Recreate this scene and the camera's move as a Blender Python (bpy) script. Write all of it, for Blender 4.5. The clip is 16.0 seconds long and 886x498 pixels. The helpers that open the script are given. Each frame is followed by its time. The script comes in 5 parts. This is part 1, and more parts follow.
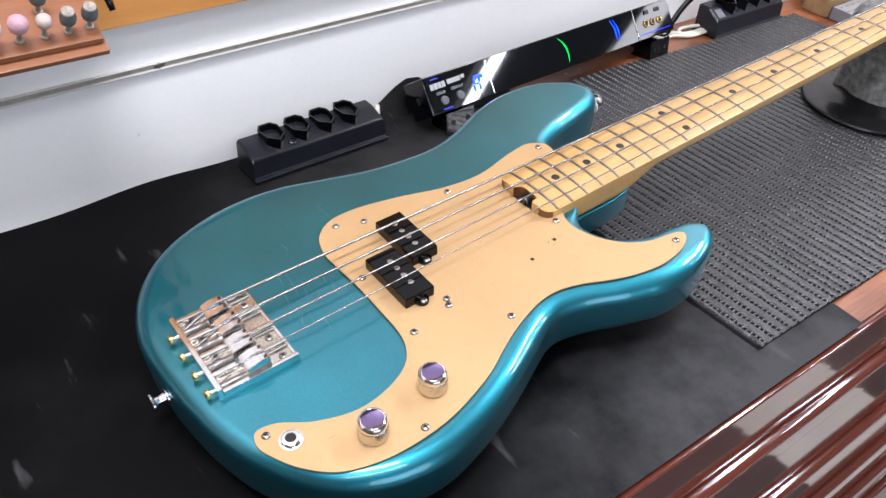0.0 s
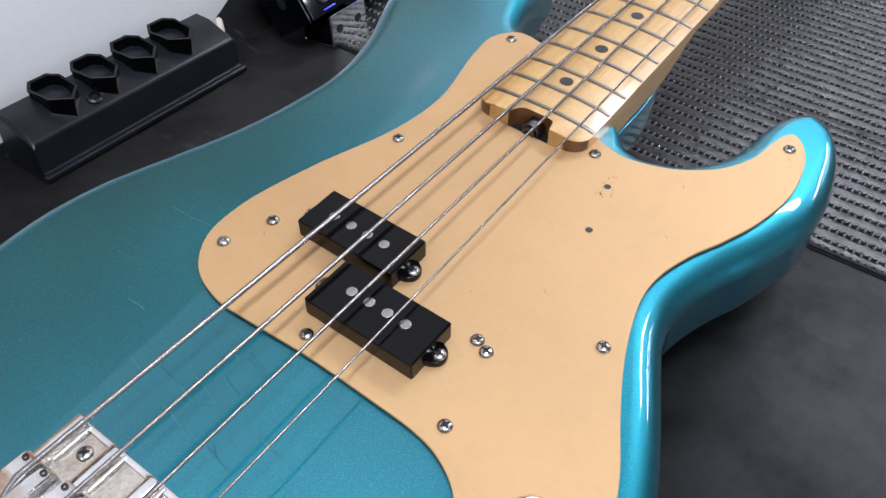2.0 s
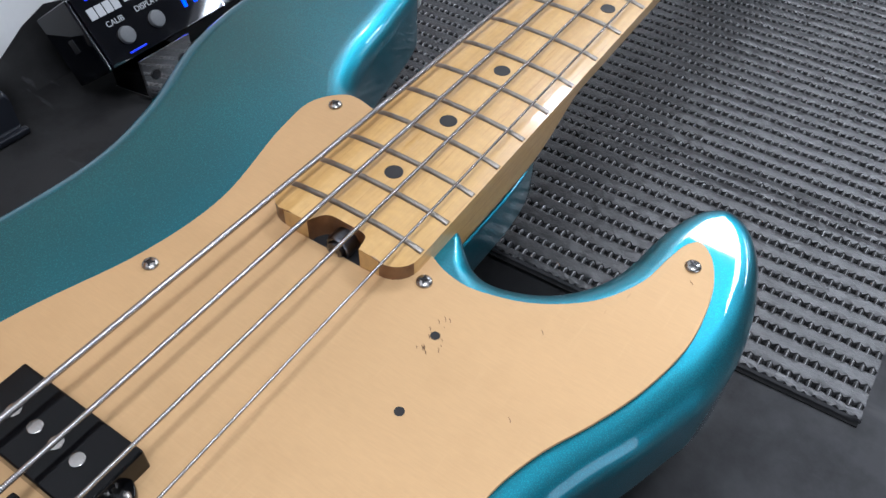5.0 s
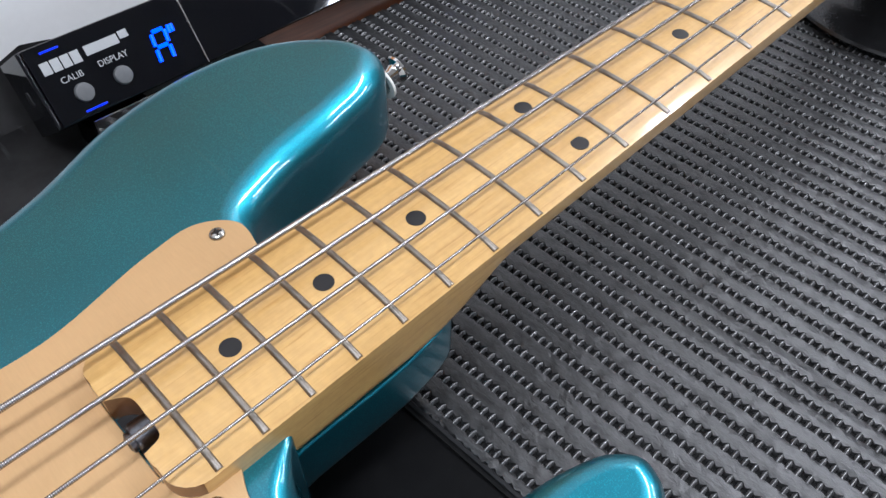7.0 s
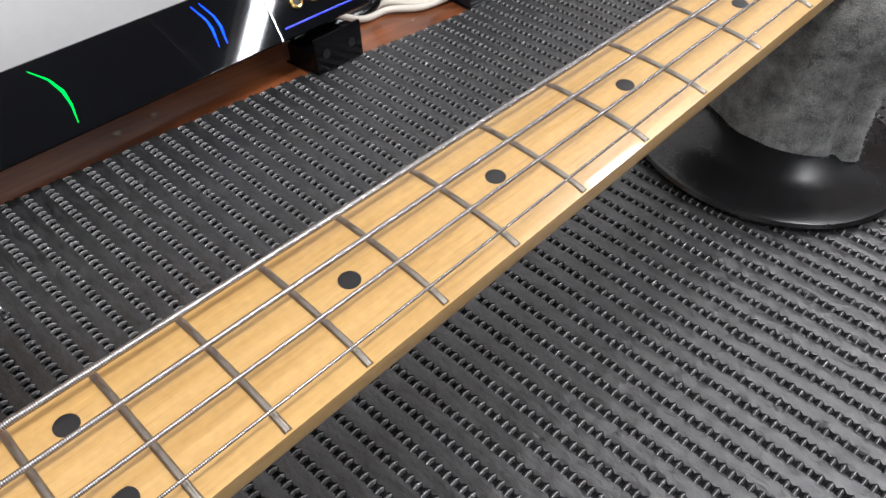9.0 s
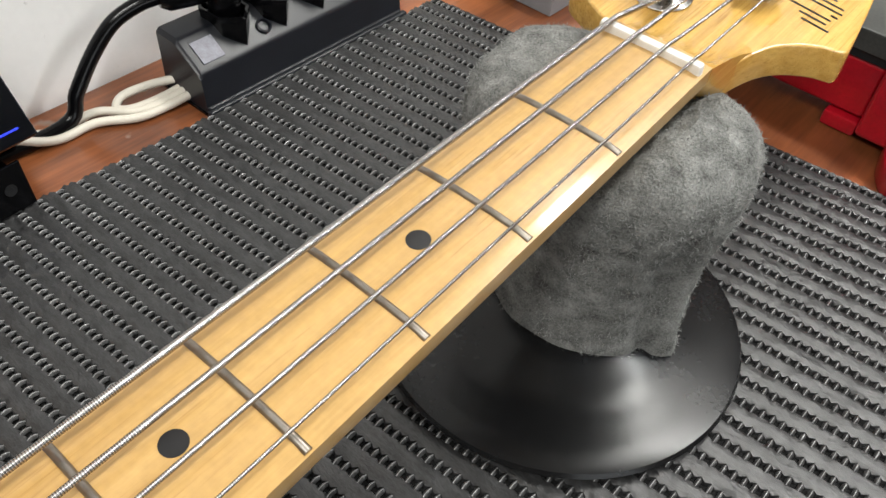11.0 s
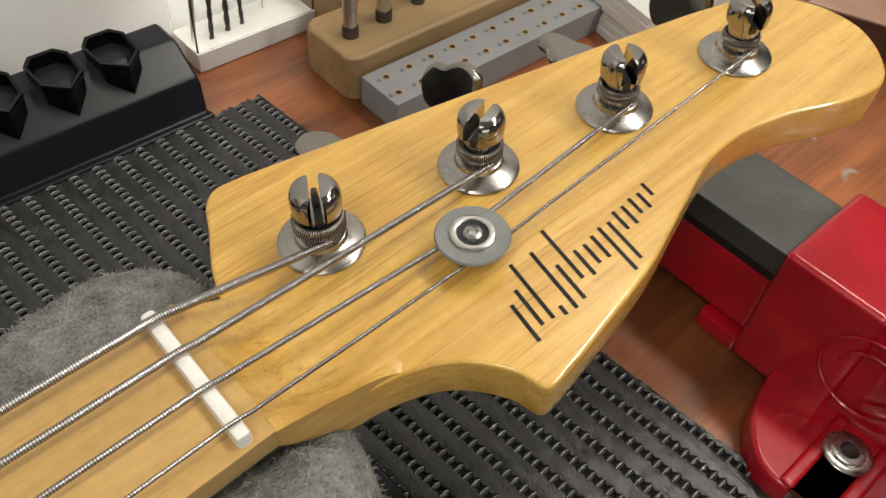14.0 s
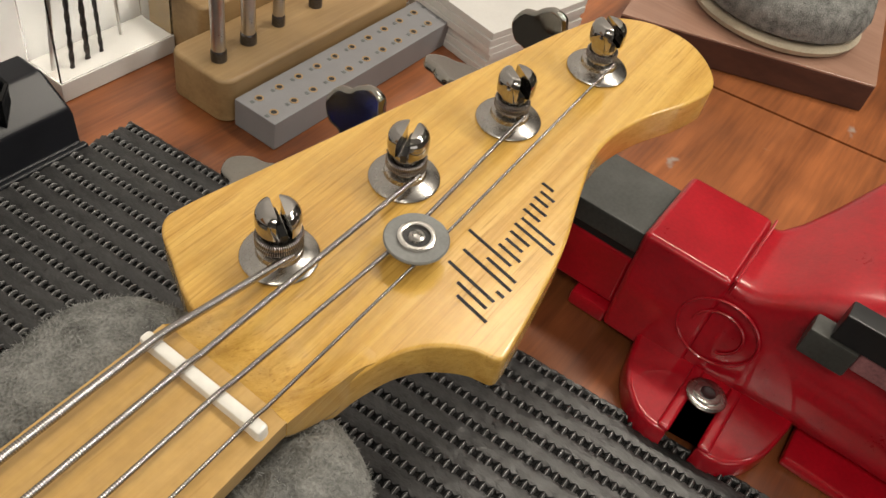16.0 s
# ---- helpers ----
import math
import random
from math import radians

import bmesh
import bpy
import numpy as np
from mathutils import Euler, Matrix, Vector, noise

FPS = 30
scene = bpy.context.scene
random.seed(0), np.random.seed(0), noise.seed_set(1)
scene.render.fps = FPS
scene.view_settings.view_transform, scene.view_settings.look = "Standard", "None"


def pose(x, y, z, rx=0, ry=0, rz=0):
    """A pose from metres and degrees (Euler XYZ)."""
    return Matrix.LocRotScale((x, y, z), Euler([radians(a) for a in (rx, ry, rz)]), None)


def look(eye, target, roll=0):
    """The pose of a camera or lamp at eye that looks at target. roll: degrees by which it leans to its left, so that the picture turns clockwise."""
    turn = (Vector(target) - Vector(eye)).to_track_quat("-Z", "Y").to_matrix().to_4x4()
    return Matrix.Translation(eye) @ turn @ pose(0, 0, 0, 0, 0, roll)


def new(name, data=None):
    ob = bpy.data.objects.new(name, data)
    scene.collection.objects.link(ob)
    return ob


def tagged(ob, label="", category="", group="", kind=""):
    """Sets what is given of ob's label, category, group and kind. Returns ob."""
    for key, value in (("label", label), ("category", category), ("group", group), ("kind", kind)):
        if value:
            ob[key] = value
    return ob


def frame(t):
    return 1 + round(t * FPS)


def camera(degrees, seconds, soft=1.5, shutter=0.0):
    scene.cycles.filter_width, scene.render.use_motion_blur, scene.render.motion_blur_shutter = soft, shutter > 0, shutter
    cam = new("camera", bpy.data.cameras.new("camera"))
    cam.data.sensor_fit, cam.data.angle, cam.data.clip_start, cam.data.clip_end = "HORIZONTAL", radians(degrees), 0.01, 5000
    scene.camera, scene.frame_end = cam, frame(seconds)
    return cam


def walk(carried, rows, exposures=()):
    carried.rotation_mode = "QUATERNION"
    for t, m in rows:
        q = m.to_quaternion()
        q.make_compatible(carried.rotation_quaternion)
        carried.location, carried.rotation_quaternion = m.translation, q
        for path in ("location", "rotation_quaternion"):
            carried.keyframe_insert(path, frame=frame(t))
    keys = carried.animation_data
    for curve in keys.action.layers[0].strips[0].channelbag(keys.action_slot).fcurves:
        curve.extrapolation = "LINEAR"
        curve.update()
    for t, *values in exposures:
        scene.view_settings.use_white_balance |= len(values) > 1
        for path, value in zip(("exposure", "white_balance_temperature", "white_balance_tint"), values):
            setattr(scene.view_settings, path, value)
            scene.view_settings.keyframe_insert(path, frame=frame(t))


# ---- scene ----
cam = camera(56.5, 16.0)
PATH = [
    (0, (-0.148, -0.386, 0.473), (0.855, 0.796, -0.79), 5.3),
    (0.5, (-0.119, -0.313, 0.426), (0.89, 0.799, -0.896), 4.7),
    (1, (-0.089, -0.243, 0.385), (0.966, 0.781, -0.97), 4.7),
    (1.5, (-0.059, -0.19, 0.345), (1.073, 0.732, -1.022), 4.4),
    (2, (-0.04, -0.154, 0.313), (1.168, 0.64, -1.069), 4.6),
    (2.5, (-0.029, -0.126, 0.292), (1.226, 0.57, -1.102), 4.2),
    (3, (-0.013, -0.115, 0.277), (1.282, 0.49, -1.122), 4.7),
    (3.5, (0.005, -0.11, 0.274), (1.311, 0.459, -1.129), 5.4),
    (4, (0.033, -0.119, 0.274), (1.322, 0.481, -1.133), 5.9),
    (4.5, (0.067, -0.132, 0.276), (1.33, 0.53, -1.126), 5.9),
    (4.7, (0.08, -0.135, 0.279), (1.336, 0.554, -1.117), 5.6),
    (6.8, (0.222, -0.146, 0.293), (1.24, 0.777, -1.16), 3.7),
    (7, (0.23, -0.149, 0.294), (1.237, 0.804, -1.147), 3.8),
    (7.5, (0.265, -0.166, 0.309), (1.273, 0.837, -1.097), 4.3),
    (8, (0.298, -0.162, 0.311), (1.327, 0.858, -1.067), 4.6),
    (8.5, (0.358, -0.146, 0.296), (1.398, 0.868, -1.078), 4.4),
    (8.8, (0.395, -0.136, 0.288), (1.461, 0.839, -1.095), 4.9),
    (9, (0.419, -0.133, 0.287), (1.489, 0.822, -1.107), 4.5),
    (11.3, (0.659, -0.095, 0.285), (1.753, 0.737, -1.168), 5.5),
    (11.5, (0.683, -0.092, 0.282), (1.764, 0.74, -1.18), 5.5),
    (12, (0.737, -0.092, 0.284), (1.797, 0.744, -1.192), 5.5),
    (12.5, (0.777, -0.091, 0.289), (1.825, 0.761, -1.186), 6.1),
    (13, (0.813, -0.097, 0.29), (1.819, 0.796, -1.191), 6.2),
    (13.5, (0.833, -0.105, 0.287), (1.793, 0.825, -1.201), 6.2),
    (14, (0.83, -0.101, 0.287), (1.792, 0.824, -1.202), 6.2),
    (14.5, (0.827, -0.09, 0.29), (1.85, 0.766, -1.2), 6.7),
    (15, (0.81, -0.089, 0.296), (1.945, 0.634, -1.183), 9.6),
    (15.5, (0.793, -0.099, 0.301), (2.028, 0.507, -1.151), 13.2),
    (16, (0.789, -0.089, 0.305), (2.049, 0.526, -1.121), 14.1),
]
EXPOSURES = [(0.0, 1.10, 5650, 15), (1.0, 0.85, 5550, 15), (3.5, 0.58, 5350, 11), (4.7, 0.55, 5300, 11), (7.0, 0.76, 5450, 12), (9.0, 0.80, 5850, 12), (11.3, 0.80, 6150, 6), (12.2, 0.42, 6200, 4), (16.0, 0.06, 6980, 9)]
walk(cam, [(t, look(eye, target, roll)) for t, eye, target, roll in PATH], EXPOSURES)

# ---- light ----
world = bpy.data.worlds.new("World")
scene.world = world
world.use_nodes = True
world.node_tree.nodes["Background"].inputs[0].default_value = (0.75, 0.85, 1.0, 1)
world.node_tree.nodes["Background"].inputs[1].default_value = 0.05


def area_lamp(name, x, y, z, sx, sy, power, color, target=None):
    d = bpy.data.lights.new(name, "AREA")
    d.shape, d.size, d.size_y, d.energy, d.color = "RECTANGLE", sx, sy, power, color
    o = new(name, d)
    o.matrix_world = look((x, y, z), target) if target else pose(x, y, z)
    return o


CEIL = 1.75
FLOOR = -0.88
LAMPS = [(1.82, -0.25, 0.18, 1.0, 21), (-0.25, -0.32, 0.8, 0.3, 16.5), (-0.55, -1.15, 1.2, 0.2, 6), (4.25, -1.85, 0.4, 1.0, 6)]
for lx, ly, sx, sy, pw in LAMPS:
    area_lamp("lamp", lx, ly, CEIL - 0.062, sx, sy, pw, (1.0, 0.94, 0.86))
BAR = (1.30, -0.56, 0.65)   # slim work light over the front of the bench
area_lamp("bar_light", BAR[0], BAR[1], BAR[2], 0.05, 0.50, 3.5, (1.0, 0.97, 0.92))
area_lamp("fill_light", -0.35, -2.58, 0.40, 1.7, 1.2, 9.0, (1.0, 0.985, 0.96), (-0.35, 0, 0.40))


# ---- materials ----
def nodes_of(m):
    m.use_nodes = True
    t = m.node_tree
    return t, t.nodes["Principled BSDF"]


def material(name, base, rough=0.5, metal=0.0, vary=0.12, scale=40.0, fine=600.0, bump=0.05, coat=0.0, coat_rough=0.03,
             spec=0.5, rough_vary=0.08, stretch=(1, 1, 1), stain=None, stain_scale=8.0, stain_amount=0.5, bump_dist=0.0004,
             emit=None, emit_strength=0.0, per_object=0.0):
    """A surface with variation at two scales: wide patches and a fine grain with relief."""
    m = bpy.data.materials.new(name)
    t, b = nodes_of(m)
    N, L = t.nodes.new, t.links.new
    co = N("ShaderNodeTexCoord")
    mp = N("ShaderNodeMapping")
    mp.inputs["Scale"].default_value = stretch
    L(co.outputs["Object"], mp.inputs["Vector"])
    n1, n2 = N("ShaderNodeTexNoise"), N("ShaderNodeTexNoise")
    for n, s, d in ((n1, scale, 4), (n2, fine, 3)):
        n.inputs["Scale"].default_value, n.inputs["Detail"].default_value = s, d
        L(mp.outputs["Vector"], n.inputs["Vector"])
    mix = N("ShaderNodeMath")
    mix.operation = "MULTIPLY_ADD"
    L(n1.outputs["Fac"], mix.inputs[0])
    mix.inputs[1].default_value = 0.6
    half = N("ShaderNodeMath")
    half.operation = "MULTIPLY"
    half.inputs[1].default_value = 0.4
    L(n2.outputs["Fac"], half.inputs[0])
    L(half.outputs[0], mix.inputs[2])
    ramp = N("ShaderNodeValToRGB")
    lo = [max(0, c * (1 - vary * 1.6)) for c in base]
    hi = [min(1, c * (1 + vary * 1.6)) for c in base]
    ramp.color_ramp.elements[0].position, ramp.color_ramp.elements[1].position = 0.3, 0.7
    ramp.color_ramp.elements[0].color, ramp.color_ramp.elements[1].color = (*lo, 1), (*hi, 1)
    L(mix.outputs[0], ramp.inputs["Fac"])
    out = ramp.outputs["Color"]
    if stain:
        n3 = N("ShaderNodeTexNoise")
        n3.inputs["Scale"].default_value, n3.inputs["Detail"].default_value, n3.inputs["Roughness"].default_value = stain_scale, 6, 0.65
        L(co.outputs["Object"], n3.inputs["Vector"])
        r3 = N("ShaderNodeMapRange")
        r3.inputs["From Min"].default_value, r3.inputs["From Max"].default_value, r3.inputs["To Max"].default_value = 0.5, 0.75, stain_amount
        L(n3.outputs["Fac"], r3.inputs["Value"])
        mx = N("ShaderNodeMixRGB")
        L(r3.outputs[0], mx.inputs["Fac"])
        L(out, mx.inputs["Color1"])
        mx.inputs["Color2"].default_value = (*stain, 1)
        out = mx.outputs["Color"]
    if per_object:
        info = N("ShaderNodeObjectInfo")
        hsv = N("ShaderNodeHueSaturation")
        r4 = N("ShaderNodeMapRange")
        r4.inputs["To Min"].default_value, r4.inputs["To Max"].default_value = 1 - per_object, 1 + per_object
        L(info.outputs["Random"], r4.inputs["Value"])
        L(r4.outputs[0], hsv.inputs["Value"])
        L(out, hsv.inputs["Color"])
        out = hsv.outputs["Color"]
    L(out, b.inputs["Base Color"])
    rr = N("ShaderNodeMapRange")
    rr.inputs["To Min"].default_value, rr.inputs["To Max"].default_value = max(0.01, rough - rough_vary), min(1, rough + rough_vary)
    L(mix.outputs[0], rr.inputs["Value"])
    L(rr.outputs[0], b.inputs["Roughness"])
    b.inputs["Metallic"].default_value = metal
    b.inputs["Specular IOR Level"].default_value = spec
    b.inputs["Coat Weight"].default_value = coat
    b.inputs["Coat Roughness"].default_value = coat_rough
    if bump:
        bp = N("ShaderNodeBump")
        bp.inputs["Strength"].default_value, bp.inputs["Distance"].default_value = bump, bump_dist
        L(mix.outputs[0], bp.inputs["Height"])
        L(bp.outputs["Normal"], b.inputs["Normal"])
    if emit:
        b.inputs["Emission Color"].default_value = (*emit, 1)
        b.inputs["Emission Strength"].default_value = emit_strength
    return m


def wood_material(name, dark, light, axis=0, ring=90.0, rough=0.35, coat=0.0, bump=0.06, fleck=0.0, specks=0.0, along=0.07):
    """Grain lines drawn out along one axis, wavering, with fine pores."""
    m = bpy.data.materials.new(name)
    t, b = nodes_of(m)
    N, L = t.nodes.new, t.links.new
    co, mp = N("ShaderNodeTexCoord"), N("ShaderNodeMapping")
    sc = [1.0, 1.0, 1.0]
    sc[axis] = along
    mp.inputs["Scale"].default_value = sc
    L(co.outputs["Object"], mp.inputs["Vector"])
    n1, n2, n3 = (N("ShaderNodeTexNoise") for _ in range(3))
    for n, s, d, dist in ((n1, ring, 5, 0.6), (n2, ring * 9, 3, 0.0), (n3, 14, 3, 0.3)):
        n.inputs["Scale"].default_value, n.inputs["Detail"].default_value, n.inputs["Distortion"].default_value = s, d, dist
    L(mp.outputs["Vector"], n1.inputs["Vector"])
    L(mp.outputs["Vector"], n2.inputs["Vector"])
    L(co.outputs["Object"], n3.inputs["Vector"])
    a = N("ShaderNodeMath")
    a.operation = "MULTIPLY_ADD"
    a.inputs[1].default_value = 0.55
    L(n1.outputs["Fac"], a.inputs[0])
    h = N("ShaderNodeMath")
    h.operation = "MULTIPLY_ADD"
    h.inputs[1].default_value = 0.25
    L(n2.outputs["Fac"], h.inputs[0])
    k = N("ShaderNodeMath")
    k.operation = "MULTIPLY"
    k.inputs[1].default_value = 0.2
    L(n3.outputs["Fac"], k.inputs[0])
    L(k.outputs[0], h.inputs[2])
    L(h.outputs[0], a.inputs[2])
    r = N("ShaderNodeValToRGB")
    r.color_ramp.elements[0].position, r.color_ramp.elements[1].position = 0.34, 0.62
    r.color_ramp.elements[0].color, r.color_ramp.elements[1].color = (*dark, 1), (*light, 1)
    L(a.outputs[0], r.inputs["Fac"])
    L(r.outputs["Color"], b.inputs["Base Color"])
    b.inputs["Roughness"].default_value = rough
    b.inputs["Coat Weight"].default_value = coat
    b.inputs["Coat Roughness"].default_value = 0.08
    bp = N("ShaderNodeBump")
    bp.inputs["Strength"].default_value, bp.inputs["Distance"].default_value = bump, 0.0004
    hh = a.outputs[0]
    if fleck:
        n4 = N("ShaderNodeTexNoise")
        n4.inputs["Scale"].default_value, n4.inputs["Detail"].default_value = 330, 2
        L(co.outputs["Object"], n4.inputs["Vector"])
        f = N("ShaderNodeMath")
        f.operation = "MULTIPLY_ADD"
        f.inputs[1].default_value = fleck
        L(n4.outputs["Fac"], f.inputs[0])
        L(a.outputs[0], f.inputs[2])
        hh = f.outputs[0]
    if fleck:
        hs = N("ShaderNodeMixRGB")
        hs.blend_type = "MULTIPLY"
        fr = N("ShaderNodeMapRange")
        fr.inputs["From Min"].default_value, fr.inputs["From Max"].default_value, fr.inputs["To Min"].default_value, fr.inputs["To Max"].default_value = 0.35, 0.65, 0.88, 1.07
        L(n4.outputs["Fac"], fr.inputs["Value"])
        hs.inputs["Fac"].default_value = min(1.0, fleck)
        L(r.outputs["Color"], hs.inputs["Color1"])
        L(fr.outputs[0], hs.inputs["Color2"])
        L(hs.outputs["Color"], b.inputs["Base Color"])
    if specks:
        n5 = N("ShaderNodeTexNoise")
        n5.inputs["Scale"].default_value, n5.inputs["Detail"].default_value = 38, 3
        L(co.outputs["Object"], n5.inputs["Vector"])
        sr = N("ShaderNodeMapRange")
        sr.inputs["From Min"].default_value, sr.inputs["From Max"].default_value, sr.inputs["To Max"].default_value = 0.68, 0.74, specks
        L(n5.outputs["Fac"], sr.inputs["Value"])
        n6 = N("ShaderNodeTexNoise")
        n6.inputs["Scale"].default_value, n6.inputs["Detail"].default_value = 7, 5
        L(co.outputs["Object"], n6.inputs["Vector"])
        cr = N("ShaderNodeMapRange")
        cr.inputs["From Min"].default_value, cr.inputs["From Max"].default_value, cr.inputs["To Min"].default_value, cr.inputs["To Max"].default_value = 0.3, 0.7, 0.6, 1.35
        L(n6.outputs["Fac"], cr.inputs["Value"])
        mm = N("ShaderNodeMixRGB")
        mm.blend_type = "MULTIPLY"
        mm.inputs["Fac"].default_value = 1.0
        L(r.outputs["Color"], mm.inputs["Color1"])
        L(cr.outputs[0], mm.inputs["Color2"])
        ms = N("ShaderNodeMixRGB")
        L(sr.outputs[0], ms.inputs["Fac"])
        L(mm.outputs["Color"], ms.inputs["Color1"])
        ms.inputs["Color2"].default_value = (0.30, 0.27, 0.24, 1)
        L(ms.outputs["Color"], b.inputs["Base Color"])
    L(hh, bp.inputs["Height"])
    L(bp.outputs["Normal"], b.inputs["Normal"])
    return m


TEAL = material("teal metallic lacquer", (0.027, 0.203, 0.276), 0.40, 0.96, 0.10, 9, 1800, 0.14, coat=1.0, coat_rough=0.03)
GOLD = material("gold anodised aluminium", (0.51, 0.332, 0.158), 0.55, 0.4, 0.05, 14, 1500, 0.05, rough_vary=0.14, stretch=(1, 0.12, 1), stain=(0.42, 0.265, 0.118), stain_scale=60, stain_amount=0.25)
MAPLE = wood_material("lacquered maple", (0.42, 0.248, 0.076), (0.56, 0.356, 0.130), 0, 110, 0.32, 0.35, 0.30, fleck=0.45)
MAPLE_HEAD = wood_material("amber lacquered maple", (0.44, 0.235, 0.042), (0.64, 0.395, 0.098), 0, 210, 0.26, 0.5, 0.22, fleck=0.35, along=0.035)
END_GRAIN = wood_material("dark lacquered end grain", (0.085, 0.035, 0.012), (0.16, 0.070, 0.024), 1, 160, 0.35, 0.3, 0.15)
BLACK_PLASTIC = material("black plastic", (0.0022, 0.0022, 0.0026), 0.15, 0, 0.2, 60, 900, 0.04, spec=0.22)
STRIP_PLASTIC = material("satin charcoal plastic", (0.0085, 0.0095, 0.013), 0.34, 0, 0.15, 60, 1400, 0.15, spec=0.34)
CHROME = material("chrome", (0.78, 0.78, 0.78), 0.08, 1, 0.02, 50, 500, 0.02, rough_vary=0.03)
NICKEL = material("nickel", (0.62, 0.60, 0.57), 0.2, 1, 0.05, 80, 800, 0.03)
STEEL = material("wound steel", (0.56, 0.54, 0.52), 0.3, 1, 0.08, 80, 900, 0.03)
BRASS = material("brass", (0.72, 0.5, 0.16), 0.22, 1, 0.08, 80, 700, 0.03)
DARK = material("dark inlay", (0.008, 0.008, 0.009), 0.4, 0, 0.1)
BONE = material("bone", (0.76, 0.745, 0.70), 0.35, 0, 0.05)
WALL = material("white painted wall", (0.90, 0.895, 0.885), 0.5, 0, 0.02, 3, 250, 0.12, stain=(0.66, 0.66, 0.66), stain_scale=5, stain_amount=0.15)
BENCH = wood_material("red brown bench wood", (0.080, 0.022, 0.008), (0.310, 0.102, 0.034), 0, 42, 0.32, 0.3, 0.08, specks=0.8)
RUBBER = material("worn black rubber", (0.0026, 0.0027, 0.0031), 0.50, 0, 0.2, 16, 700, 0.25, stain=(0.017, 0.0175, 0.019), stain_scale=9, stain_amount=0.5, spec=0.17)


def add_scuffs(m, scale, stretch, lo, hi, color, turn=0.0, amount=0.6):
    """Lays thin drawn-out scuff marks over a material's colour."""
    t, b = nodes_of(m)
    N, L = t.nodes.new, t.links.new
    old = b.inputs["Base Color"].links[0].from_socket
    co, mp, nz, mk, r, k, mx = (N("ShaderNode" + s) for s in ("TexCoord", "Mapping", "TexNoise", "TexNoise", "MapRange", "Math", "MixRGB"))
    mp.inputs["Scale"].default_value, mp.inputs["Rotation"].default_value = stretch, (0, 0, radians(turn))
    L(co.outputs["Object"], mp.inputs["Vector"])
    L(mp.outputs["Vector"], nz.inputs["Vector"])
    L(co.outputs["Object"], mk.inputs["Vector"])
    nz.inputs["Scale"].default_value, nz.inputs["Detail"].default_value = scale, 4
    mk.inputs["Scale"].default_value, mk.inputs["Detail"].default_value = 9, 2
    L(mk.outputs["Fac"], k.inputs[0])
    k.operation = "MULTIPLY_ADD"
    k.inputs[1].default_value = 0.35
    L(nz.outputs["Fac"], k.inputs[2])
    r.inputs["From Min"].default_value, r.inputs["From Max"].default_value, r.inputs["To Max"].default_value = lo, hi, amount
    L(k.outputs[0], r.inputs["Value"])
    L(r.outputs[0], mx.inputs["Fac"])
    L(old, mx.inputs["Color1"])
    mx.inputs["Color2"].default_value = (*color, 1)
    L(mx.outputs["Color"], b.inputs["Base Color"])


def add_pale_patch(m, centre, radius, color, amount):
    """A pale patch with a ragged edge: dust, with sheen put into the colour too."""
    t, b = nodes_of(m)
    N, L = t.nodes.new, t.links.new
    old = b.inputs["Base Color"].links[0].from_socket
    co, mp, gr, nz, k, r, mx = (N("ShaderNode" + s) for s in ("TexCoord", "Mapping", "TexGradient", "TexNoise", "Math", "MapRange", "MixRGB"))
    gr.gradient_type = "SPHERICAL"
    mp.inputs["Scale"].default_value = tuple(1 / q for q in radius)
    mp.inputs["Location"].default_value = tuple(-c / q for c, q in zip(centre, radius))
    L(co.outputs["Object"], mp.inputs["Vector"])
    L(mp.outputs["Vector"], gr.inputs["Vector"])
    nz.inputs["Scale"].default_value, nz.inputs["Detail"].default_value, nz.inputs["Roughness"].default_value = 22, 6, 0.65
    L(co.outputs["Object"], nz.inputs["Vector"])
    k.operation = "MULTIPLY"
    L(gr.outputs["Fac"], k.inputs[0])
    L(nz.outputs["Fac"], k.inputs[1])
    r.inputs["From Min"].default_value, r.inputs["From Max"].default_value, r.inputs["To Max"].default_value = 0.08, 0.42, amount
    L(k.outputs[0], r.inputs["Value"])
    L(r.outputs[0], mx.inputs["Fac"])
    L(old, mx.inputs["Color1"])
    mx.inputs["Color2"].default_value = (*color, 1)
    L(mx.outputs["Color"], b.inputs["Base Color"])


add_pale_patch(RUBBER, (0.36, -0.22, 0), (0.36, 0.17, 1), (0.125, 0.125, 0.13), 0.62)
add_pale_patch(RUBBER, (0.28, 0.18, 0), (0.30, 0.16, 1), (0.085, 0.083, 0.083), 0.5)
add_scuffs(RUBBER, 70, (1, 0.22, 1), 0.855, 0.96, (0.13, 0.13, 0.135), 35)
add_scuffs(TEAL, 2400, (1, 1, 1), 0.68, 0.84, (0.04, 0.36, 0.46), 0, 0.6)
add_scuffs(WALL, 90, (1, 0.5, 1), 0.915, 0.955, (0.34, 0.33, 0.32), 20, 0.5)
add_scuffs(MAPLE_HEAD, 1000, (0.04, 1, 1), 0.76, 0.88, (0.30, 0.14, 0.025), 0, 0.5)
add_scuffs(MAPLE, 900, (0.05, 1, 1), 0.78, 0.90, (0.30, 0.15, 0.04), 0, 0.45)
add_scuffs(TEAL, 160, (1, 0.10, 1), 0.87, 0.98, (0.10, 0.30, 0.34), 62, 0.35)
add_scuffs(GOLD, 260, (0.25, 1, 1), 0.915, 0.97, (0.25, 0.13, 0.05), 30, 0.5)
add_scuffs(GOLD, 700, (0.10, 1, 1), 0.78, 0.95, (0.58, 0.39, 0.20), 75, 0.2)
